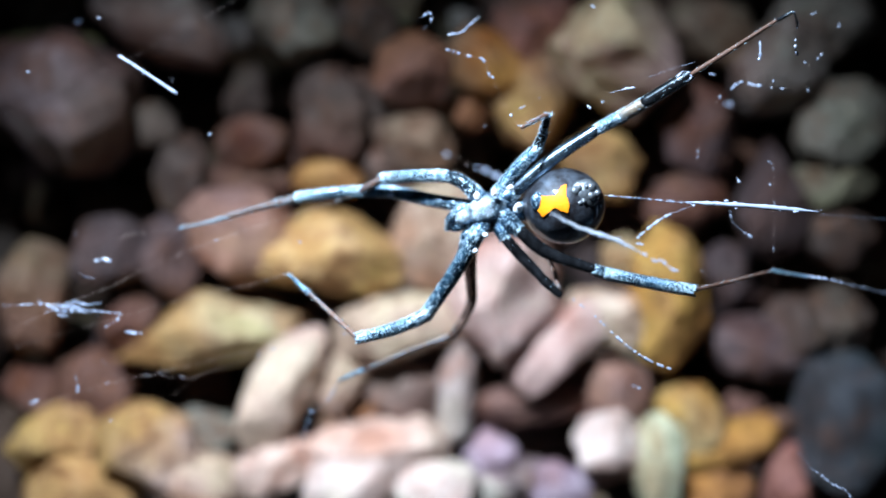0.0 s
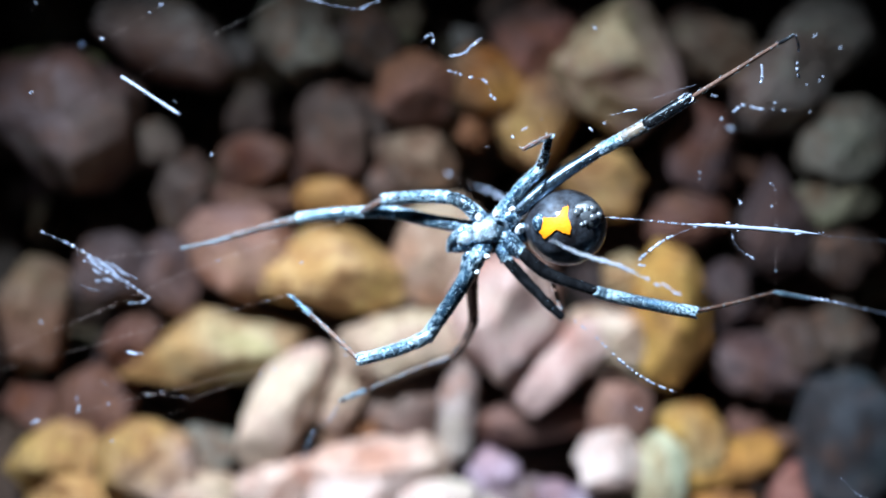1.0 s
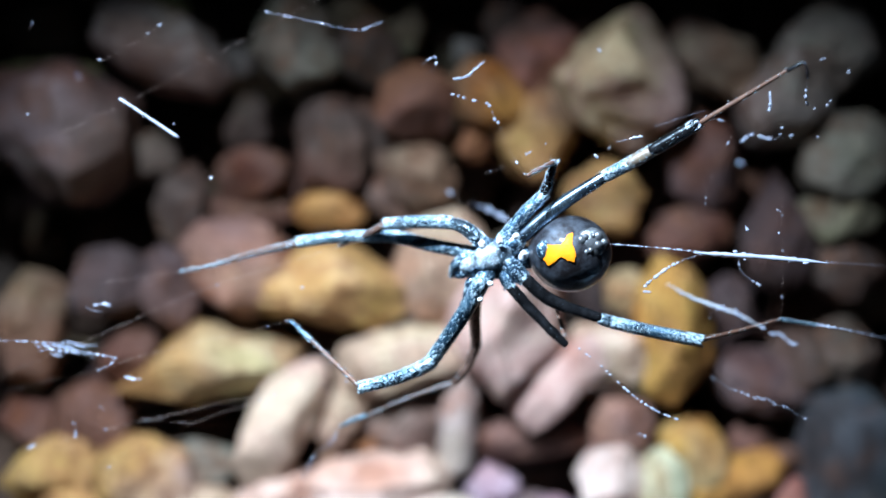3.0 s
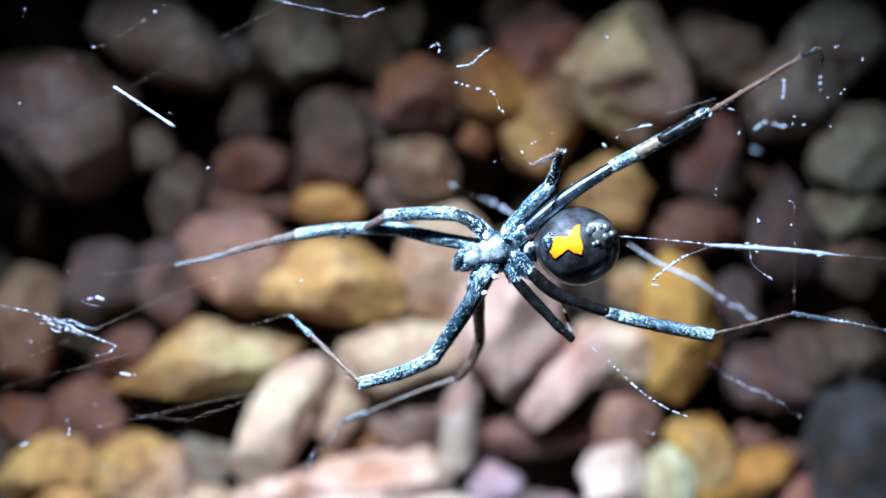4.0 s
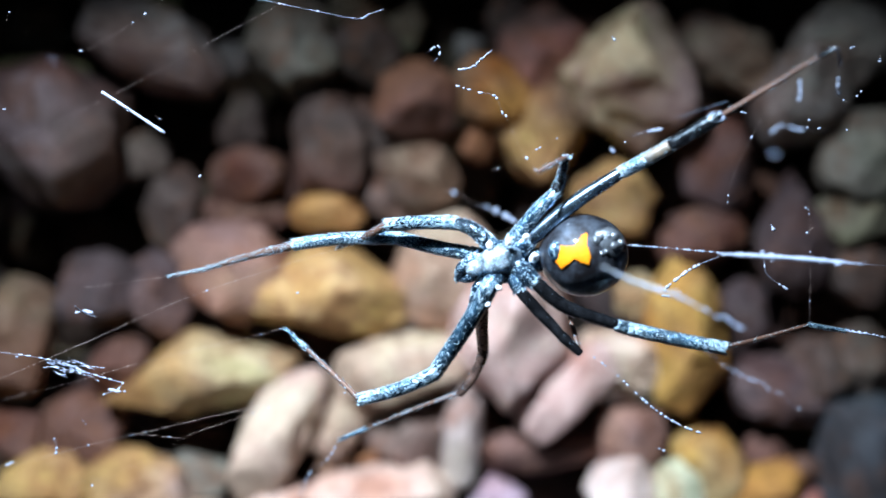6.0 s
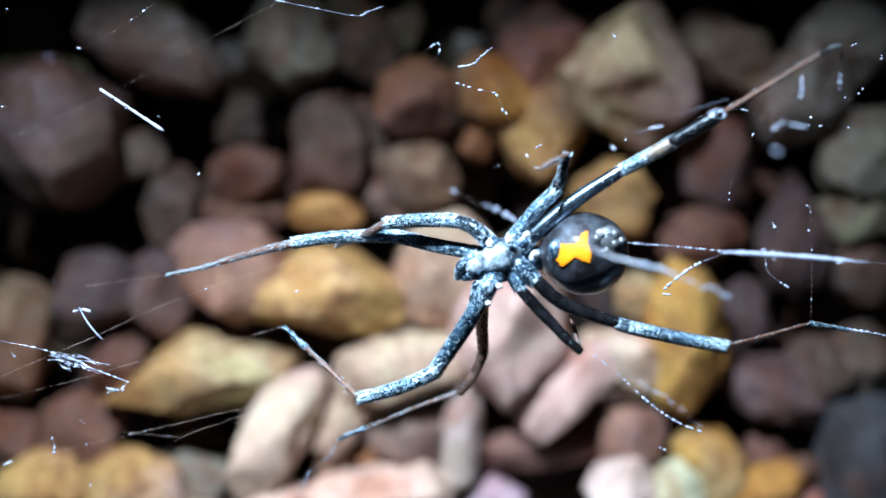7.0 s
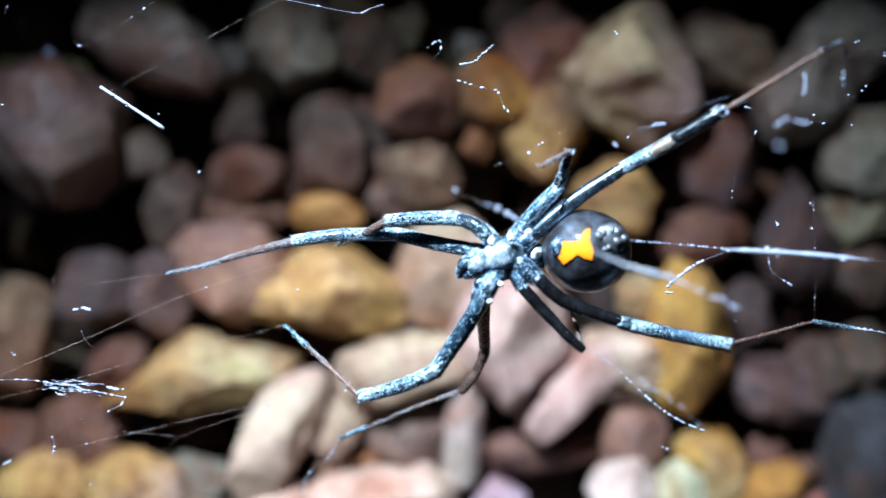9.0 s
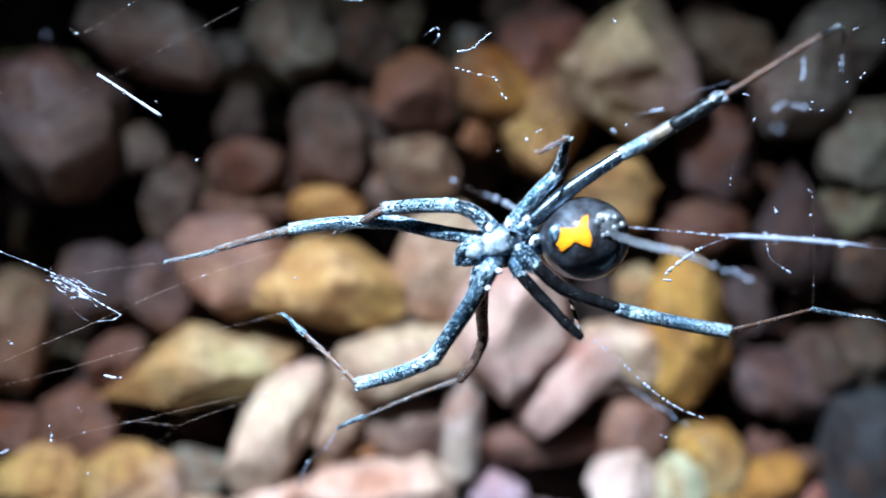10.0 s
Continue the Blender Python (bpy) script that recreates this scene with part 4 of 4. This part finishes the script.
thread(((-45.17, -28.33, 12.00), (-25.80, -18.02, 42.00), (-21.45, -15.12, 49.50), (-18.11, -13.84, 50.00), (-13.28, -12.06, 51.50)), 0.005, "thin branching silk line with beads", 3, 0.075, FINE_SILK, 5)
thread(((-25.98, -14.60, 49.80), (-21.45, -15.12, 49.50)), 0.0048, "very short cross thread between silk lines", 1, 0.05, FINE_SILK, 6)
thread(((-28.81, -2.68, 51.00), (-22.33, -1.79, 50.20)), 0.0048, "fine silk line drawn out from a leg tip", 1, 0.04, FINE_SILK, 7)
thread(((13.52, 0.70, 59.00), (17.36, 0.42, 58.00), (21.39, 0.04, 57.00)), 0.012, "drag line leaving the spinnerets", 30, 0.075, SILK, 8)
thread(((19.34, 0.08, 62.00), (21.64, -0.08, 62.00), (24.41, -0.24, 62.00), (27.18, -0.48, 62.00), (29.72, -0.71, 62.00)), 0.19, "thick shining band of silk tapering to both ends", 34, 0.10, SILK, 9, True)
thread(((31.93, -0.77, 56.00), (42.59, -1.35, 49.00), (58.96, -2.06, 37.00), (90.39, -4.05, 7.00)), 0.01, "drag line running on out to the gravel", 4, 0.06, SILK, 35)
thread(((16.53, -2.83, 57.00), (17.37, -2.03, 57.00), (19.06, -0.89, 57.00), (21.39, 0.04, 57.00)), 0.012, "knotted silk side strand with beads", 16, 0.12, SILK, 10)
thread(((24.29, -0.47, 56.50), (24.64, -1.58, 56.30), (26.15, -2.65, 56.00)), 0.012, "thin loose side thread with a few beads", 6, 0.09, SILK, 11)
thread(((12.68, -8.69, 57.50), (15.37, -11.21, 57.50), (17.58, -12.72, 57.00), (19.70, -13.57, 57.00)), 0.004, "beaded silk strand below the rear leg", 26, 0.095, SILK, 12)
thread(((31.55, -6.04, 53.60), (34.88, -6.61, 53.00), (56.36, -11.04, 32.00), (80.08, -16.42, 7.00)), 0.05, "beaded silk line held by the rear leg", 40, 0.10, SILK, 13)
thread(((28.55, 4.43, 54.00), (28.68, -0.83, 54.00), (28.52, -5.47, 54.20)), 0.0018, "hanging fine thread over the rear leg", 3, 0.05, FINE_SILK, 14)
thread(((16.48, 9.63, 62.00), (18.07, 10.18, 62.00), (20.13, 10.82, 62.00)), 0.008, "short straight thread across a leg joint", 0, 0.05, SILK, 15)
thread(((-26.25, 12.56, 55.00), (-24.00, 11.09, 55.00), (-21.40, 9.36, 55.00)), 0.13, "straight bright stub of silk band", 5, 0.10, SILK, 16)
thread(((3.39, 4.77, 32.00), (4.91, 4.15, 35.00), (6.56, 2.92, 40.00)), 0.012, "blurred beaded thread beside the breast", 8, 0.24, SILK, 17)
thread(((0.33, 6.32, 32.00), (3.38, 4.35, 40.00)), 0.0048, "fine thread with one large bead", 1, 0.2, FINE_SILK, 18)
thread(((-14.62, 20.17, 53.00), (-10.67, 19.35, 53.00), (-6.83, 18.62, 53.00), (-5.77, 18.96, 53.00), (-4.67, 19.34, 53.00)), 0.011, "slack thread with glinting knots", 14, 0.08, SILK, 19)
thread(((-1.39, 15.42, 55.00), (-0.35, 16.07, 55.00), (-0.26, 15.29, 55.00), (-0.95, 14.60, 55.00)), 0.0022, "small tangle of glinting silk", 6, 0.11, SILK, 20)
thread(((1.21, 14.17, 55.00), (2.43, 14.51, 55.00), (2.95, 15.03, 55.00), (3.81, 15.73, 55.00)), 0.03, "small frayed tuft of silk", 16, 0.08, SILK, 21)
thread(((1.04, 13.00, 55.00), (1.91, 12.74, 55.00), (2.77, 12.48, 55.00), (4.07, 12.17, 55.00), (4.72, 10.61, 55.00)), 0.003, "bent scrap of silk with beads", 12, 0.09, SILK, 22)
thread(((24.19, 11.83, 65.00), (24.23, 11.07, 65.00), (24.16, 10.46, 65.00)), 0.06, "short hanging scrap of beaded silk", 5, 0.12, SILK, 23)
thread(((26.44, 13.90, 65.70), (26.93, 13.16, 65.00), (27.15, 11.61, 64.00), (27.80, 10.67, 63.00)), 0.003, "beaded thread hanging from a leg tip", 9, 0.10, SILK, 24)
thread(((21.22, 7.87, 68.00), (22.09, 8.42, 68.00), (23.19, 8.13, 68.00), (25.01, 8.20, 68.00)), 0.0025, "blurred beaded scrap of silk", 9, 0.1, SILK, 25)
thread(((-26.52, -10.67, 52.50), (-25.85, -10.85, 52.50), (-25.27, -10.85, 52.50)), 0.003, "small cluster of silk beads", 8, 0.12, SILK, 28)
thread(((-29.28, -4.63, 52.00), (-28.47, -4.49, 52.00), (-27.84, -4.81, 52.00)), 0.006, "small glinting clump of silk", 8, 0.10, SILK, 29)
thread(((-31.44, -14.77, 51.00), (-31.22, -15.40, 51.00), (-31.26, -16.13, 51.00)), 0.006, "small hanging clump of silk", 6, 0.10, SILK, 30)
thread(((-8.65, -15.52, 48.00), (-9.81, -17.50, 46.00), (-11.87, -19.57, 43.00), (-15.06, -26.19, 29.00)), 0.012, "beaded silk line held by the lower leg", 22, 0.08, SILK, 31)
thread(((4.81, 10.87, 55.00), (5.75, 8.16, 57.00), (6.67, 5.98, 61.00)), 0.0013, "thin thread from a silk scrap to a leg", 4, 0.10, FINE_SILK, 32)
thread(((10.77, -7.28, 57.40), (12.64, -8.69, 57.50)), 0.0048, "thin thread from the short leg", 3, 0.08, FINE_SILK, 33)
thread(((18.66, 9.55, 62.00), (19.31, 10.13, 61.80), (19.87, 9.73, 61.80), (19.51, 9.34, 61.80)), 0.01, "small clump of silk round a leg joint", 9, 0.10, SILK, 36)
thread(((13.51, 8.44, 62.00), (14.50, 8.68, 62.00), (15.37, 8.84, 62.00)), 0.012, "short blurred scrap of silk by the rear leg", 6, 0.10, SILK, 37)
thread(((11.81, 7.57, 62.00), (12.20, 7.09, 62.00)), 0.01, "tiny blurred silk scrap", 3, 0.12, SILK, 38)
thread(((24.68, 2.24, 57.00), (24.94, 1.73, 57.00)), 0.02, "tiny bluish silk scrap", 3, 0.12, SILK, 39)
thread(((24.74, 10.87, 55.00), (22.35, 5.89, 55.00), (21.92, 3.51, 55.00)), 0.0013, "very fine thread with sparse beads", 3, 0.08, FINE_SILK, 40)
thread(((-29.02, 16.46, 53.00), (-27.92, 16.20, 53.00), (-23.70, 18.82, 53.00), (-21.57, 22.36, 49.00)), 0.002, "very fine thread with sparse beads", 3, 0.07, FINE_SILK, 41)
thread(((-22.06, 11.06, 77.00), (-21.94, 10.90, 77.00)), 0.004, "blurred round silk bead on a thread end", 1, 0.07, FINE_SILK, 42)
thread(((16.89, -15.40, 52.00), (17.78, -15.76, 52.00)), 0.005, "tiny silk scrap over the gravel", 2, 0.08, SILK, 43)
thread(((18.58, 5.80, 77.00), (19.05, 5.67, 77.00)), 0.006, "blurred round silk beads on a thread end", 2, 0.07, FINE_SILK, 44)
thread(((12.25, 18.60, 53.00), (13.80, 16.64, 53.00)), 0.0013, "very fine thread with two beads", 2, 0.08, FINE_SILK, 45)
thread(((3.73, 6.46, 55.00), (5.46, 7.15, 55.00), (9.24, 9.12, 56.00)), 0.0013, "very fine thread passing behind a leg", 4, 0.07, FINE_SILK, 46)
thread(((-34.79, 11.49, 53.00), (-34.44, 11.49, 53.00), (-34.08, 11.49, 53.00)), 0.0015, "tiny glinting beads on a nearly invisible thread end", 1, 0.07, FINE_SILK, 60)
thread(((-34.13, 19.26, 53.00), (-34.26, 18.91, 53.00), (-34.39, 18.55, 53.00)), 0.0015, "tiny glinting beads on a nearly invisible thread end", 1, 0.07, FINE_SILK, 61)
thread(((-22.09, 10.74, 55.00), (-21.83, 10.53, 55.00), (-21.58, 10.31, 55.00)), 0.0015, "tiny glinting beads on a nearly invisible thread end", 1, 0.07, FINE_SILK, 62)
thread(((-18.73, 6.44, 53.00), (-19.04, 6.26, 53.00), (-19.35, 6.08, 53.00)), 0.0015, "tiny glinting beads on a nearly invisible thread end", 1, 0.07, FINE_SILK, 63)
thread(((-30.99, -1.84, 52.00), (-30.94, -2.20, 52.00), (-30.90, -2.56, 52.00)), 0.0015, "tiny glinting beads on a nearly invisible thread end", 1, 0.07, FINE_SILK, 64)
thread(((-12.07, -2.88, 53.00), (-11.72, -2.97, 53.00), (-11.36, -3.06, 53.00)), 0.0015, "tiny glinting beads on a nearly invisible thread end", 1, 0.07, FINE_SILK, 65)
thread(((-28.17, -18.36, 51.00), (-28.35, -18.67, 51.00), (-28.53, -18.99, 51.00)), 0.0015, "tiny glinting beads on a nearly invisible thread end", 1, 0.07, FINE_SILK, 66)
thread(((-29.26, -13.22, 51.00), (-29.03, -13.49, 51.00), (-28.81, -13.77, 51.00)), 0.0015, "tiny glinting beads on a nearly invisible thread end", 2, 0.07, FINE_SILK, 67)
thread(((31.80, 15.99, 55.00), (31.45, 15.86, 55.00), (31.11, 15.73, 55.00)), 0.0015, "tiny glinting beads on a nearly invisible thread end", 2, 0.07, FINE_SILK, 68)
thread(((33.71, 15.34, 55.00), (33.71, 14.99, 55.00), (33.71, 14.64, 55.00)), 0.0015, "tiny glinting beads on a nearly invisible thread end", 2, 0.07, FINE_SILK, 69)
thread(((30.85, 11.87, 55.00), (31.15, 11.74, 55.00), (31.45, 11.61, 55.00)), 0.0015, "tiny glinting beads on a nearly invisible thread end", 2, 0.07, FINE_SILK, 70)
thread(((32.36, 12.65, 55.00), (32.15, 12.39, 55.00), (31.93, 12.13, 55.00)), 0.0015, "tiny glinting beads on a nearly invisible thread end", 3, 0.07, FINE_SILK, 71)
thread(((31.02, 9.79, 55.00), (31.19, 9.49, 55.00), (31.37, 9.18, 55.00)), 0.0015, "tiny glinting beads on a nearly invisible thread end", 2, 0.07, FINE_SILK, 72)
thread(((29.63, 9.75, 55.00), (29.29, 9.70, 55.00), (28.94, 9.66, 55.00)), 0.0015, "tiny glinting beads on a nearly invisible thread end", 2, 0.07, FINE_SILK, 73)
thread(((28.25, 10.31, 55.00), (28.16, 9.96, 55.00), (28.07, 9.62, 55.00)), 0.0015, "tiny glinting beads on a nearly invisible thread end", 2, 0.07, FINE_SILK, 74)
thread(((27.09, 3.63, 57.00), (27.39, 3.42, 57.00), (27.68, 3.21, 57.00)), 0.0015, "tiny glinting beads on a nearly invisible thread end", 2, 0.07, FINE_SILK, 75)
thread(((27.90, 2.03, 57.00), (27.64, 1.82, 57.00), (27.39, 1.61, 57.00)), 0.0015, "tiny glinting beads on a nearly invisible thread end", 1, 0.07, FINE_SILK, 76)
thread(((16.42, -8.12, 53.00), (16.51, -8.48, 53.00), (16.60, -8.83, 53.00)), 0.0015, "tiny glinting beads on a nearly invisible thread end", 2, 0.07, FINE_SILK, 77)
thread(((16.72, -3.16, 55.00), (17.07, -3.21, 55.00), (17.42, -3.25, 55.00)), 0.0015, "tiny glinting beads on a nearly invisible thread end", 4, 0.07, FINE_SILK, 78)
thread(((23.03, -4.97, 53.00), (22.90, -5.28, 53.00), (22.77, -5.59, 53.00)), 0.0015, "tiny glinting beads on a nearly invisible thread end", 1, 0.07, FINE_SILK, 79)
thread(((-34.76, -7.95, 51.00), (-34.49, -8.22, 51.00), (-34.21, -8.50, 51.00)), 0.0015, "tiny glinting beads on a nearly invisible thread end", 2, 0.07, FINE_SILK, 80)
thread(((-35.43, -17.11, 49.00), (-35.75, -17.25, 49.00), (-36.08, -17.39, 49.00)), 0.0015, "tiny glinting beads on a nearly invisible thread end", 3, 0.07, FINE_SILK, 81)
thread(((-10.90, -17.45, 51.00), (-10.86, -17.81, 51.00), (-10.81, -18.17, 51.00)), 0.0015, "tiny glinting beads on a nearly invisible thread end", 2, 0.07, FINE_SILK, 82)
thread(((22.96, 10.96, 55.00), (23.31, 10.87, 55.00), (23.65, 10.79, 55.00)), 0.0015, "tiny glinting beads on a nearly invisible thread end", 3, 0.07, FINE_SILK, 83)
thread(((14.34, 8.97, 55.00), (14.12, 8.71, 55.00), (13.91, 8.45, 55.00)), 0.0015, "tiny glinting beads on a nearly invisible thread end", 2, 0.07, FINE_SILK, 84)


def tuft(seed):
    """A loose frayed tuft of silk: a few fine strands, a knot of ends and a hooked tail."""
    rnd = random.Random(seed)
    root = new("silk_tuft")
    tagged(root, "loose frayed tuft of white silk fluttering in the web", "silk tuft")

    def strand(points, thick, beads, size):
        bm = bmesh.new()
        line = glide([Vector(p) * MM for p in points], 6)
        sweep(bm, line, [thick * MM] * len(line), 6)
        ob = part("strand", bm, SILK, root)
        for k in range(beads):
            n = rnd.randrange(len(line) - 1)
            drop = new("silk_bead", DROP)
            drop.parent = ob
            r = size * rnd.uniform(0.5, 1.3) * MM
            drop.matrix_basis = Matrix.LocRotScale(line[n].lerp(line[n + 1], rnd.random()), (line[n + 1] - line[n]).to_track_quat("X", "Z"), (r * 2.6, r, r))

    strand(((-6.5, 1.3, 0.3), (-4.0, 1.0, 0.0), (-1.8, 0.6, 0.2), (0, 0, 0), (2.2, -0.7, 0.1), (4.0, -1.2, 0.3)), 0.008, 30, 0.058)
    for k in range(24):
        x, y, turn = rnd.uniform(-1.9, 1.3), rnd.uniform(-0.5, 0.5), rnd.gauss(-0.2, 0.16)
        far = rnd.uniform(0.3, 1.3)
        strand(((x - far * math.cos(turn), y - far * math.sin(turn), rnd.uniform(-0.3, 0.3)), (x, y + rnd.uniform(-0.12, 0.12), 0), (x + far * math.cos(turn), y + far * math.sin(turn), rnd.uniform(-0.3, 0.3))), 0.007, 7, 0.04)
    strand(((4.0, -1.2, 0.3), (3.6, -1.7, 0.4), (2.6, -2.1, 0.5)), 0.012, 5, 0.06)
    return root


silk_tuft = tuft(5)
fly_strand = new("loose_silk_strand")
tagged(fly_strand, "loose glassy beaded silk strand swaying before the abdomen", "silk strand")
bm = bmesh.new()
wave = [Vector((x * 0.228, 0.12 * math.sin(x * 0.21) + 0.03 * math.sin(x * 1.3), 0.1 * math.sin(x * 0.3))) * MM for x in range(-16, 17)]
sweep(bm, wave, [(0.12 + 0.03 * noise.noise(Vector((k * 0.31, 2.0, 0)))) * min(1.0, 0.2 + 0.1 * k, 0.2 + 0.1 * (32 - k)) * MM for k in range(33)], 8)
glassy_strand = part("strand", bm, GLASS_SILK, fly_strand)
rnd = random.Random(8)
for k in range(38):
    drop = new("silk_bead", DROP)
    drop.parent = glassy_strand
    at = wave[min(32, int(abs(rnd.gauss(0.5, 0.22) + 0.2 * (k % 3)) * 32))]
    size = rnd.uniform(0.035, 0.1) * MM
    at = Vector((4.0 + 0.3 * (k - 30), 0.1 * math.sin(k), 0)) * MM if k > 30 else at
    drop.matrix_basis = Matrix.LocRotScale(at + Vector((rnd.uniform(-0.1, 0.1), rnd.gauss(0, 0.05), 0.06)) * MM, None, (size * rnd.uniform(1, 3.2), size, size))


far_strand = new("loose_beaded_strand")
tagged(far_strand, "thin loose beaded silk strand swinging over the gravel", "silk strand")
bm = bmesh.new()
sag = [Vector((x * 0.26, 0.14 * math.sin(x * 0.24) + 0.05 * math.sin(x * 0.9), 0.08 * math.sin(x * 0.4))) * MM for x in range(-14, 15)]
sweep(bm, sag, [0.005 * MM] * len(sag), 6)
thin_strand = part("strand", bm, SILK, far_strand)
rnd = random.Random(31)
for k in range(34):
    drop = new("silk_bead", DROP)
    drop.parent = thin_strand
    size = rnd.uniform(0.02, 0.058) * MM
    at = sag[min(28, max(0, int(rnd.gauss(13, 7))))]
    drop.matrix_basis = Matrix.LocRotScale(at + Vector((rnd.uniform(-0.13, 0.13), rnd.gauss(0, 0.05), 0.02)) * MM, None, (size * rnd.uniform(1, 2.6), size, size))


scrap = new("loose_silk_scrap")
tagged(scrap, "short bright curved scrap of silk swinging in the web", "silk scrap")
bm = bmesh.new()
arc = [Vector((1.6 * k / 8, 0.18 * (k / 8) ** 2, 0)) * MM for k in range(-8, 9)]
sweep(bm, arc, [(0.02 + 0.055 * math.cos(k / 8 * 1.5)) * MM for k in range(-8, 9)], 8)
part("strand", bm, SILK, scrap)


def motions():
    # seconds; millimetres; degrees
    walk(fly_strand, [(t, pose(x * MM, y * MM, z * MM, 0, 0, turn)) for t, x, y, z, turn in (
        (0, 11.48, -2.36, 70, -24),
        (0.5, 10.86, -1.55, 70, -22),
        (1, 11.46, -2.56, 70, -22),
        (1.5, 17.85, -4.32, 70, -22),
        (2, 14.99, 0.24, 70, -7),
        (2.5, 20.52, -3.95, 70, -23),
        (3.3, 17.45, -2.89, 70, -25),
        (4, 15.50, -1.65, 70, -30),
        (4.5, 14.99, -3.32, 70, -21),
        (5, 11.13, -1.81, 70, -25),
        (5.5, 14.58, -2.19, 70, -22),
        (6.3, 12.52, -1.71, 70, -24),
        (7, 12.21, -0.64, 70, -19),
        (7.5, 10.43, -2.48, 70, -26),
        (8, 8.62, -0.76, 70, -18),
        (8.5, 10.73, -1.60, 70, -24),
        (9, 12.63, -1.32, 70, -21),
        (9.5, 13.48, -1.08, 70, -20),
        (10, 13.49, -0.86, 70, -18),
    )])
    walk(far_strand, [(t, pose(x * MM, y * MM, z * MM, 0, 0, turn)) for t, x, y, z, turn in (
        (0, 29.58, -20.88, 66, -40),
        (0.5, 26.17, -16.26, 66, -43),
        (1, 32.67, -20.78, 66, -36),
        (1.5, 34.21, -19.59, 66, -34),
        (2, 26.86, -14.36, 66, -32),
        (2.5, 23.67, -10.66, 66, -20),
        (3.3, 22.86, -10.31, 66, -26),
        (4, 21.94, -10.05, 66, -30),
        (4.5, 20.76, -13.28, 66, -30),
        (5, 14.55, -8.77, 66, -38),
        (5.5, 20.76, -8.56, 66, -36),
        (6.3, 20.32, -8.25, 66, -30),
        (7, 14.19, -9.27, 66, -38),
        (7.5, 13.89, -8.37, 66, -40),
        (8, 14.10, -9.34, 66, -38),
        (8.5, 14.08, -9.66, 66, -40),
        (9, 13.93, -9.23, 66, -38),
        (9.5, 14.15, -9.95, 66, -39),
        (10, 14.26, -11.29, 66, -38),
    )])
    walk(silk_tuft, [(t, pose(x * MM, y * MM, z * MM, lean, 0, turn)) for t, x, y, z, lean, turn in (
        (0, -30.69, -8.57, 53.5, -4, 10),
        (0.5, -27.89, -3.08, 53.5, -12, 0),
        (1, -27.67, -3.62, 53.5, -2, -18),
        (1.5, -28.83, -3.54, 53.5, 8, -22),
        (2, -29.28, -4.64, 53.5, 3, -20),
        (2.5, -31.02, -8.77, 53.5, -9, 12),
        (3.3, -30.84, -7.54, 53.5, -12, 0),
        (4, -30.34, -6.77, 53.5, -0, -5),
        (4.5, -29.91, -8.60, 53.5, 18, 14),
        (5, -30.04, -10.60, 53.5, -12, 0),
        (5.5, -28.74, -9.56, 53.5, -12, 0),
        (6.3, -29.00, -8.75, 53.5, -12, 0),
        (7, -28.39, -8.55, 53.5, -3, -4),
        (7.5, -29.36, -10.53, 53.5, 1, 8),
        (8, -29.29, -9.66, 53.5, -12, 0),
        (8.5, -30.10, -8.86, 53.5, 2, -6),
        (9, -28.83, -10.53, 53.5, 5, 6),
        (9.5, -28.64, -8.95, 53.5, -7, -2),
        (10, -28.40, -3.77, 53.5, -11, -14),
    )])
    walk(scrap, [(t, pose(x * MM, y * MM, z * MM, 0, lean, turn)) for t, x, y, z, lean, turn in (
        (0, -29.88, -5.94, 53.0, 76, -55),
        (0.5, -30.07, -4.86, 53.0, 76, -55),
        (1, -29.62, -5.27, 53.0, 76, -55),
        (1.5, -29.48, -5.72, 53.0, 76, -60),
        (2, -29.92, -4.81, 53.0, 70, -55),
        (2.5, -29.42, -4.99, 53.0, 76, -55),
        (4, -28.89, -5.04, 53.0, 76, -55),
        (4.5, -28.34, -6.49, 53.0, 76, -50),
        (5, -28.73, -4.55, 53.0, 76, -55),
        (5.5, -28.45, -4.60, 53.0, 74, -55),
        (6.3, -28.18, -4.61, 53.0, 50, -55),
        (7, -27.76, -5.63, 53.0, 0, -54),
        (7.5, -28.21, -4.75, 53.0, 70, -55),
        (8, -28.14, -4.62, 53.0, 70, -55),
        (8.5, -27.97, -6.71, 53.0, 8, -62),
        (9, -28.12, -6.84, 53.0, 62, -95),
        (9.5, -28.91, -12.40, 53.0, 0, -124),
        (10, -28.35, -5.99, 53.0, 70, -80),
    )])


motions()
